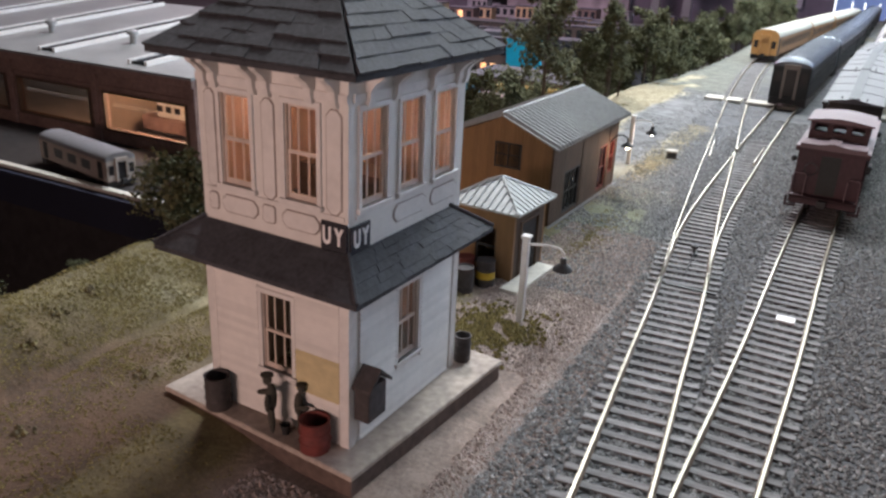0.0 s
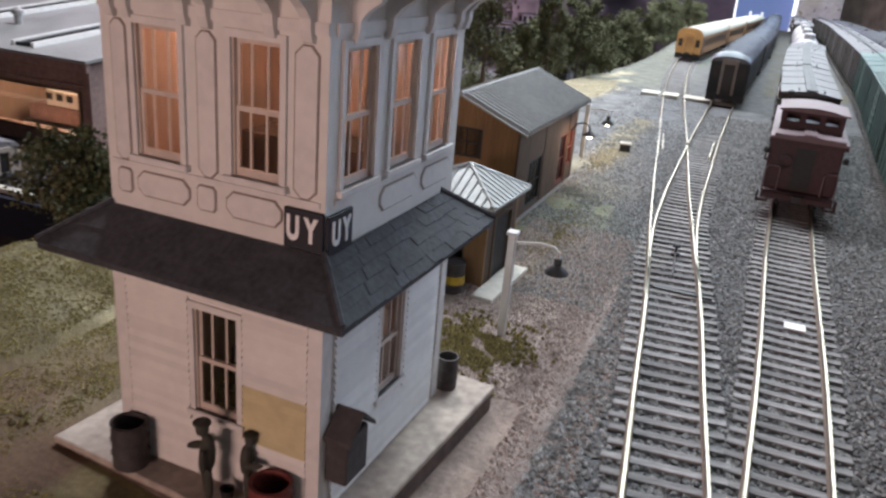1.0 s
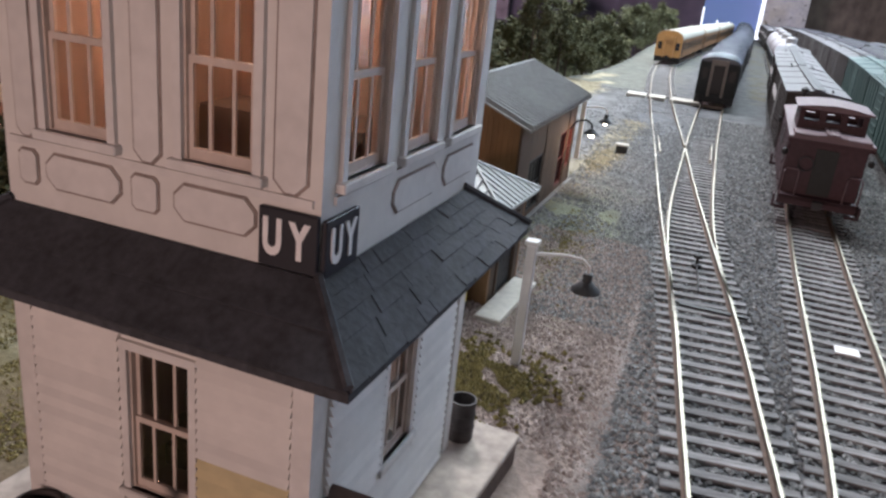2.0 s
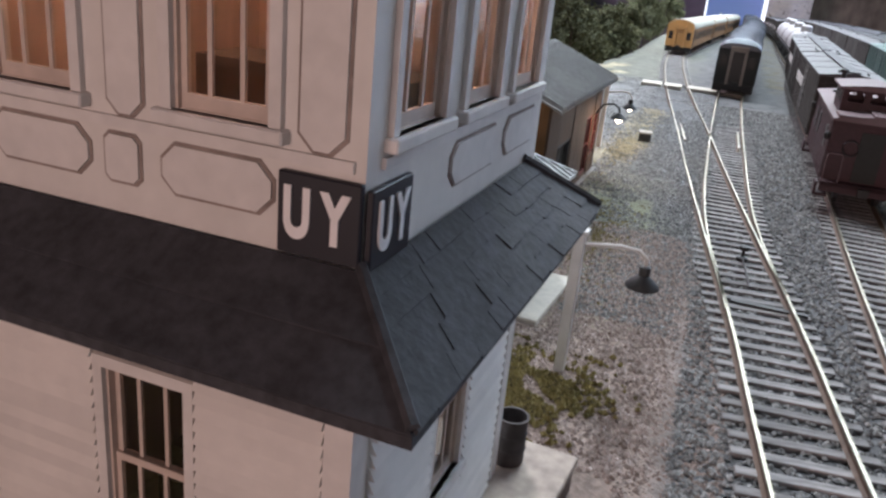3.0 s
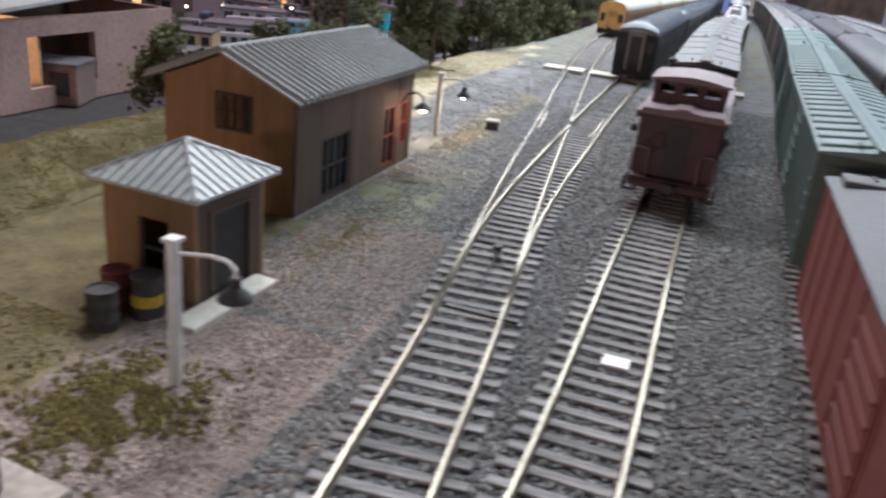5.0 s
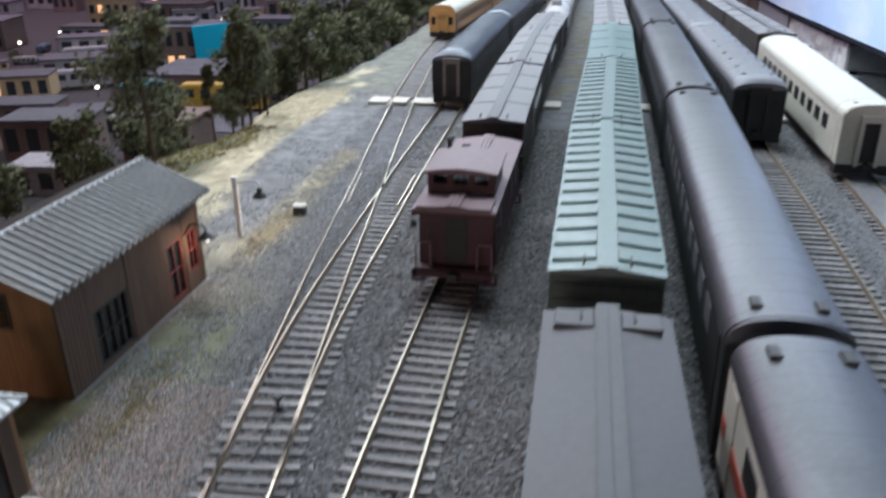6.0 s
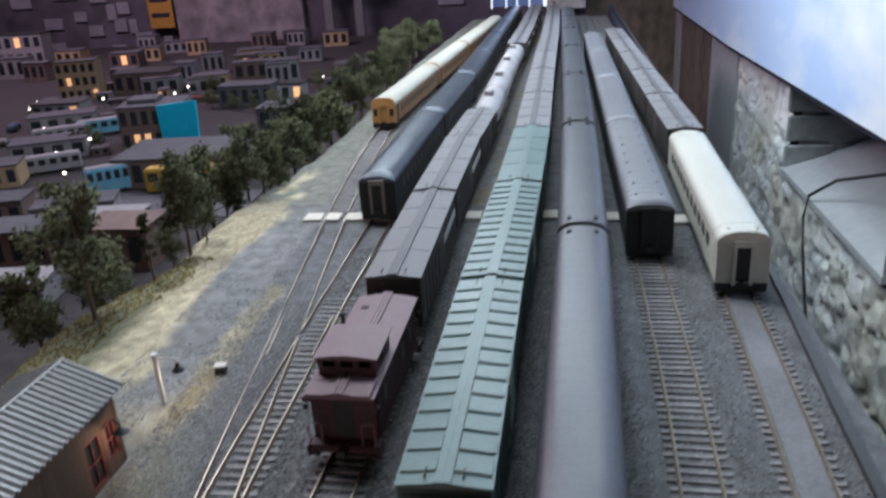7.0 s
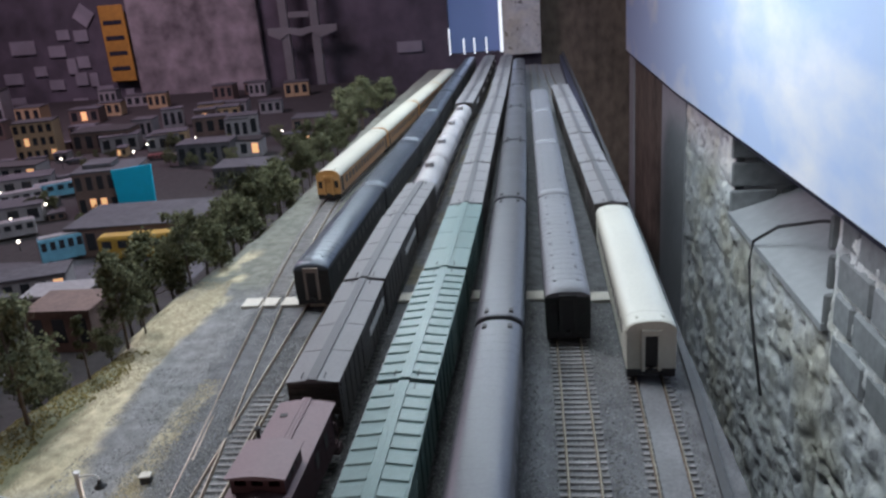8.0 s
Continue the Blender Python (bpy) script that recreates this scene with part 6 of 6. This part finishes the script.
for i, (x, y, h, k) in enumerate(PLACES):
    z = ground_z(x, y)
    z = -166.0 if x < -400 else max(z, -40) if y > 345 else max(z, -2)
    s = h / (60 if k == 2 else 80)
    m = pose(x * MM, y * MM, (z + 1) * MM, 0, 0, rng.uniform(0, 360))
    ob = copy_thing(PROTO[k], m)
    ob.scale = (s, s, s)
    ob["label"] = ("tall leafy model tree on the bank", "slender green model tree beside the yard", "low bushy model tree on the bank", "thin dark model tree by the road")[k]
    if x < -400:
        ob["label"] = "small dark model tree in the town"
    tagged(ob, group="trees in the town" if x < -400 else "trees on the bank")
for ob in PROTO:
    for child in ob.children:
        bpy.data.objects.remove(child)
    bpy.data.objects.remove(ob)

# ---- town on the lower level ----
TOWN, WORKS = -165.0, -111.0
tagged(part("platform_face", boxes((-1400, 338, -900, -470, 344, -112)), M_NAVY), "dark navy curtain below the lower level", "curtain", kind="structure")


def town_house(name, x, y, w, d, h, mat, label, rows=0, cols=0, lit=(), rot=0, roof=None, z=TOWN):
    ob = thing(name, x, y, z, rot, label, "building")
    part("wall", soft_box(-w / 2, -d / 2, 0, w / 2, d / 2, h, 0.8, 1), mat, ob)
    part("roof", boxes((-w / 2 - 1.5, -d / 2 - 1.5, h, w / 2 + 1.5, d / 2 + 1.5, h + 3)), roof or M_DARK, ob)
    if rows:
        wm = mesh_of(soft_box(-w / cols * 0.28, -0.6, -h / rows * 0.3, w / cols * 0.28, 0.4, h / rows * 0.3, 0.3, 1))
        lm = mesh_of(soft_box(-w / cols * 0.28, -0.6, -h / rows * 0.3, w / cols * 0.28, 0.4, h / rows * 0.3, 0.3, 1))
        for r in range(rows):
            for c in range(cols):
                on = (r, c) in lit
                put("window", lm if on else wm, M_WARM if on else M_PANE, ob, (-w / 2 + w * (c + 0.5) / cols, -d / 2, h * (r + 0.55) / rows))
    return ob


M_TOWNBRICK = material("town_brick", (0.13, 0.085, 0.075), 0.85, spread=0.25, grain=0.2, coarse=0.02)
M_TOWNTAN = material("town_tan", (0.36, 0.24, 0.14), 0.85, spread=0.15, grain=0.2)
M_TOWNPALE = material("town_pale", (0.22, 0.20, 0.21), 0.85, spread=0.15, grain=0.2)
M_ASPHALT = material("town_roof", (0.07, 0.065, 0.075), 0.9, spread=0.3, grain=0.1, coarse=0.02)
hall = town_house("brick_hall", -742, 1556, 130, 100, 94, M_TOWNBRICK, "dark brick hall with lit windows and a turquoise wall", 2, 6, {(0, 1), (0, 2)}, 12, M_ASPHALT)
blue = part("gable_wall", prism(bmesh.new(), [(2, 13), (78, 14), (84, 108), (-2, 99)], "y", -5, 0), M_BLUE, hall, "bright turquoise front wall")
blue.matrix_basis = in_mm(24, -66, 0, -11)
part("roof_house", soft_box(-50, -20, 97.2, 10, 40, 106, 1, 1), M_ASPHALT, hall)
town_house("low_shed", -565, 1330, 240, 150, 52, M_TOWNBRICK, "long low dark warehouse in the town", 1, 8, (), 4, M_ASPHALT)
town_house("brick_block", -1267, 2140, 112, 70, 110, M_TOWNTAN, "tan three storey block with rows of windows", 3, 5, {(0, 4), (1, 1)}, 14)
town_house("store", -1165, 1870, 130, 70, 44, M_TOWNPALE, "pale low store with a flat roof", 1, 4, {(0, 3)}, 4)
town_house("store", -1110, 2230, 170, 100, 60, M_TOWNBRICK, "low brown store in the town", 1, 5, (), 6)
town_house("depot", -612, 2030, 92, 56, 44, M_TOWNPALE, "pale depot with one lit window", 1, 3, {(0, 2)}, 2)
town_house("warehouse", -700, 1980, 140, 80, 54, M_ASPHALT, "dark flat roofed warehouse", 1, 5, (), 4, M_ASPHALT)
town_house("store", -1960, 2900, 180, 100, 120, M_TOWNPALE, "pale town building with a flat roof", 2, 5, {(1, 2)}, 12)
town_house("garage", -1080, 1740, 150, 70, 40, M_TOWNPALE, "pale garage with a grey roof", 1, 4, (), 24, M_ASPHALT)
town_house("garage", -960, 1500, 150, 80, 36, M_TOWNPALE, "low grey garage beside the street", 1, 4, (), 24, M_ASPHALT)
town_house("store", -1420, 1800, 160, 110, 66, M_TOWNBRICK, "brown brick store on the corner", 2, 4, {(0, 1)}, 10, M_ASPHALT)
town_house("store", -500, 1730, 150, 90, 46, M_ASPHALT, "dark low building behind the trees", 1, 4, (), 2, M_ASPHALT)
town_house("store", -470, 2300, 160, 80, 50, M_TOWNBRICK, "low brick building behind the depot", 1, 5, (), 2, M_ASPHALT)
town_house("warehouse", -402, 800, 80, 62, 50, M_TOWNBRICK, "plain dark brown warehouse below the bank", 1, 3, (), 0, M_TOWNBRICK, WORKS - 2)
town_house("shack", -468, 690, 72, 46, 28, M_TOWNPALE, "low shack with a pale flat roof", 1, 3, (), 8, M_TOWNPALE, WORKS - 2)
town_house("store", -545, 806, 96, 60, 44, M_TOWNBRICK, "dark brick store by the engine works", 1, 4, (), 10, M_ASPHALT, WORKS - 2)
town_house("garage", -480, 905, 84, 50, 34, M_ASPHALT, "dark low garage behind the warehouse", 1, 3, (), 6, M_TOWNPALE, WORKS - 12)
town_house("store", -640, 1070, 120, 60, 40, M_TOWNPALE, "grey store along the town street", 1, 5, {(0, 4)}, 20, M_ASPHALT)
town_house("store", -790, 1065, 130, 60, 46, M_TOWNBRICK, "brown brick store along the town street", 1, 5, (), 14, M_ASPHALT)
town_house("store", -960, 1290, 130, 70, 40, M_TOWNTAN, "tan store beside the parked trucks", 1, 5, {(0, 1)}, 22, M_ASPHALT)
town_house("shack", -640, 640, 70, 50, 40, M_TOWNBRICK, "small dark shack near the bank", 1, 2, (), 20, M_ASPHALT, WORKS)
tagged(part("town_street", boxes((-1700, 1100, TOWN - 1.5, -400, 1235, TOWN + 0.8)), M_ASPHALT), "dark street through the model town", "road", kind="structure")
M_BUSBLUE = material("bus_blue", (0.12, 0.30, 0.40), 0.4)
M_OCHRE = material("ochre_car", (0.34, 0.20, 0.03), 0.6)


def vehicle(name, x, y, l, w, h, mat, top, label, rot):
    ob = thing(name, x, y, TOWN + 0.8, rot, label, name)
    part("body", soft_box(-l / 2, -w / 2, 4, l / 2, w / 2, h, 1.5, 2), mat, ob)
    part("roof", soft_box(-l / 2 + 2, -w / 2 + 2, h, l / 2 - 2, w / 2 - 2, h + 2.5, 0.8, 1), top, ob)
    for i in range(5):
        part("window", boxes((-l / 2 + l * (i + 0.25) / 5, -w / 2 - 0.4, h * 0.55, -l / 2 + l * (i + 0.85) / 5, -w / 2 + 0.2, h * 0.88)), M_PANE, ob)
    for sx in (-1, 1):
        for sy in (-1, 1):
            wh = put("wheel", WHEEL, M_DARK, ob)
            wh.matrix_basis = pose(sx * l * 0.33 * MM, sy * (w / 2 - 1) * MM, 5 * MM, 90, 0, 0)
    return ob


vehicle("bus", -684, 1238, 72, 24, 46, M_BUSBLUE, M_TOWNPALE, "pale blue bus parked in the town street", 36)
vehicle("freight_car", -536, 1238, 140, 30, 42, M_OCHRE, M_OCHRE, "ochre freight car standing below the bank", 5)
vehicle("truck", -1010, 1610, 110, 28, 34, M_TOWNPALE, M_TOWNPALE, "pale delivery truck in the town", 34)
vehicle("truck", -950, 1690, 110, 28, 34, M_BUSBLUE, M_TOWNPALE, "pale blue trailer parked by the stores", 34)
vehicle("truck", -880, 1380, 100, 28, 32, M_TOWNPALE, M_TOWNPALE, "pale truck waiting in the street", 30)
rng = random.Random(31)
M_CARPAINT = [material("car_paint", c, 0.35, spread=0.1) for c in ((0.05, 0.05, 0.06), (0.16, 0.05, 0.05), (0.22, 0.21, 0.2), (0.06, 0.09, 0.13))]
for i in range(16):
    x, y = rng.uniform(-1350, -780), rng.uniform(1330, 2050)
    vehicle("car", x, y, 50, 21, 13, M_CARPAINT[i % 4], M_CARPAINT[i % 4], "small parked model car in the town", rng.choice((24, 30, 114)) + rng.uniform(-8, 8))
for i in range(30):
    x, y = rng.uniform(-1900, -700), rng.uniform(2150, 3250)
    town_house("small_house", x, y, rng.uniform(60, 110), rng.uniform(50, 80), rng.uniform(34, 70), rng.choice((M_TOWNPALE, M_TOWNBRICK, M_TOWNTAN)), "small town building with a flat dark roof", 1, 3, {(0, 1)} if i % 5 == 0 else (), rng.uniform(0, 20), M_ASPHALT)
rng = random.Random(52)
for i in range(26):
    x, y = rng.uniform(-1500, -480), rng.uniform(1290, 2300)
    if -830 < x < -600 and y < 1640:
        continue
    town_house("shack", x, y, rng.uniform(26, 60), rng.uniform(24, 44), rng.uniform(12, 30), rng.choice((M_TOWNPALE, M_TOWNBRICK, M_TOWNTAN, M_ASPHALT)), "small shack among the town streets", 1, 2, {(0, 0)} if i % 6 == 0 else (), rng.uniform(0, 40), M_ASPHALT)
rng = random.Random(4)
LIGHTS = [(-1285, 1910), (-1165, 1865), (-1082, 1838), (-1094, 1678), (-1058, 1660), (-1028, 1668), (-876, 1510), (-892, 1412), (-812, 2170), (-612, 1820), (-568, 2215), (-948, 2060), (-1160, 1830), (-808, 1301), (-1011, 1650), (-663, 1300), (-930, 2110), (-1240, 1690), (-1390, 1850), (-1330, 2010), (-985, 1560), (-1120, 1990)]
for x, y in LIGHTS:
    ob = thing("street_lamp", x, y, TOWN, 0, "tiny lit street lamp in the model town", "street lamp", "street lamps")
    h = rng.uniform(14, 30)
    part("pole", lathe([(1.0, 0), (0.7, h)], 0, 0, 6), M_DARK, ob)
    part("bulb", lathe([(0.5, h), (2.6, h + 1.2), (3.1, h + 3.0), (2.0, h + 5.0), (0.4, h + 5.6)], 0, 0, 10), M_STREET, ob, smooth=True)

# ---- the large engine works across the aisle ----
works = thing("engine_works", -618, 480, WORKS, 0, "long brick engine works with lit windows and grey roofs", "works building")
us = {-900.0, 0.0}
for k in range(6):
    us |= {-150 - 152 * k + 8, -152 * k - 10.0}
ow = wall_sheet(sorted(us), sorted({0.0, 16.0, 58.0, 88.0}), lambda u, z: 16 < z < 58 and (-u) % 152 > 10 and (-u) % 152 < 142, 8)
part("wall", ow, M_WORKS, works)
ew = part("wall", wall_sheet([8.0, 110.0, 200.0, 322.0], [0.0, 20.0, 70.0, 88.0], lambda u, z: 110 < u < 200 and 20 < z < 70, 8), M_WORKS, works)
ew.matrix_basis = in_mm(0, 0, 0, 90)
part("wall", boxes((-900, 322, 0, 0, 330, 88)), M_WORKS, works)
part("fascia", soft_box(-904, -6, 79, 4, 0, 88, 0.8, 1), M_WORKS, works)
part("roof", prism(bmesh.new(), [(-8, 88), (-8, 91), (340, 123), (340, 118)], "x", -906, 6), M_TIN, works)
for k in range(6):
    u = -90 - 152 * k
    s = part("skylight", prism(bmesh.new(), [(10, 91), (10, 96), (322, 125), (322, 119)], "x", u - 11, u + 11), M_PANE, works, "dark glazed skylight strip")
    part("skylight_curb", prism(bmesh.new(), [(8, 90.8), (8, 97.5), (324, 126.5), (324, 119)], "x", u + 11.2, u + 15), M_TRIM, s)
    part("skylight_curb", prism(bmesh.new(), [(8, 90.8), (8, 97.5), (324, 126.5), (324, 119)], "x", u - 15, u - 11.2), M_TRIM, s)
    part("roof_vent", lathe([(4, 0), (4, 12), (7, 13), (7, 17), (2, 20)], u + 55, 90, 12), M_TIN, works, smooth=True, at=(0, 0, 98))
    part("window_frame", boxes((-152 * k - 142, -2, 14, -152 * k - 10, 3, 16.5), (-152 * k - 142, -2, 57.5, -152 * k - 10, 3, 60), (-152 * k - 142, -2, 16.5, -152 * k - 139, 3, 57.5), (-152 * k - 13, -2, 16.5, -152 * k - 10, 3, 57.5)), M_BROWN, works)
    part("pane", boxes((-152 * k - 141, 4, 16, -152 * k - 11, 4.4, 58)), M_GLASS, works).visible_shadow = False
part("inner_floor", boxes((-892, 8, 1, -8, 320, 3)), M_CONCRETE, works)
part("inner_wall", boxes((-149, 8, 3, -145, 320, 86)), M_BROWN, works)
part("back_partition", boxes((-144, 130, 3, -8, 133, 84)), M_TOWNTAN, works, "tan boarded partition")
engine = part("shop_engine", soft_box(-134, 46, 8, -16, 78, 26, 2, 2), M_WORKS, works, "brown and cream engine in the shop")
part("cab", soft_box(-110, 48, 26, -62, 76, 44, 2, 2), M_CREAMSIDE, engine)
part("hood", soft_box(-60, 50, 26, -20, 74, 36, 2, 2), M_CREAMSIDE, engine)
part("footboard", boxes((-138, 44, 5, -12, 80, 8)), M_DARK, engine)
for x in (-104, -90, -76):
    part("cab_window", boxes((x - 4, 47.2, 33, x + 4, 47.9, 40)), M_BLACK, engine)
part("workbench", boxes((-140, 100, 18, -20, 122, 21), (-136, 104, 3, -132, 118, 18), (-28, 104, 3, -24, 118, 18)), M_TOWNTAN, works)
for k in range(5):
    part("bench_crate", soft_box(-132 + 24 * k, 106, 21, -118 + 24 * k, 118, 28 + 3 * (k % 3), 0.6, 1), (M_CREAMSIDE, M_BROWN, M_OLDRED)[k % 3], works)
part("machine", soft_box(-260, 70, 3, -180, 100, 34, 3, 1), M_DARK, works)
for k in range(7):
    part("pier", soft_box(-152 * k - 4.5, -3.4, 0, -152 * k + 4.5, -0.02, 79, 0.6, 1), M_WORKS, works)
part("string_course", soft_box(-900, -2.2, 63, 0, -0.02, 66, 0.4, 1), M_WORKS, works)
bulb_lamp("works_lamp", (-690, 536, WORKS + 74), 0.4, (1.0, 0.72, 0.54), 6)
bulb_lamp("works_lamp", (-850, 560, WORKS + 74), 0.03, (1.0, 0.60, 0.40), 6)
lc = coach(128, 30, 28, 7, M_OLDCREAM, M_GREYROOF, "old cream baggage car standing before the works", windows=3, vents=0, end_colour=M_OLDCREAM)
lc.matrix_basis = pose(-664 * MM, 376 * MM, (WORKS + 1) * MM, 0, 0, 80)
tagged(part("curb", soft_box(-1300, 344, WORKS, -480, 352, WORKS + 4, 0.6, 1), M_CONCRETE), "pale kerb along the lower level", "kerb", kind="structure")
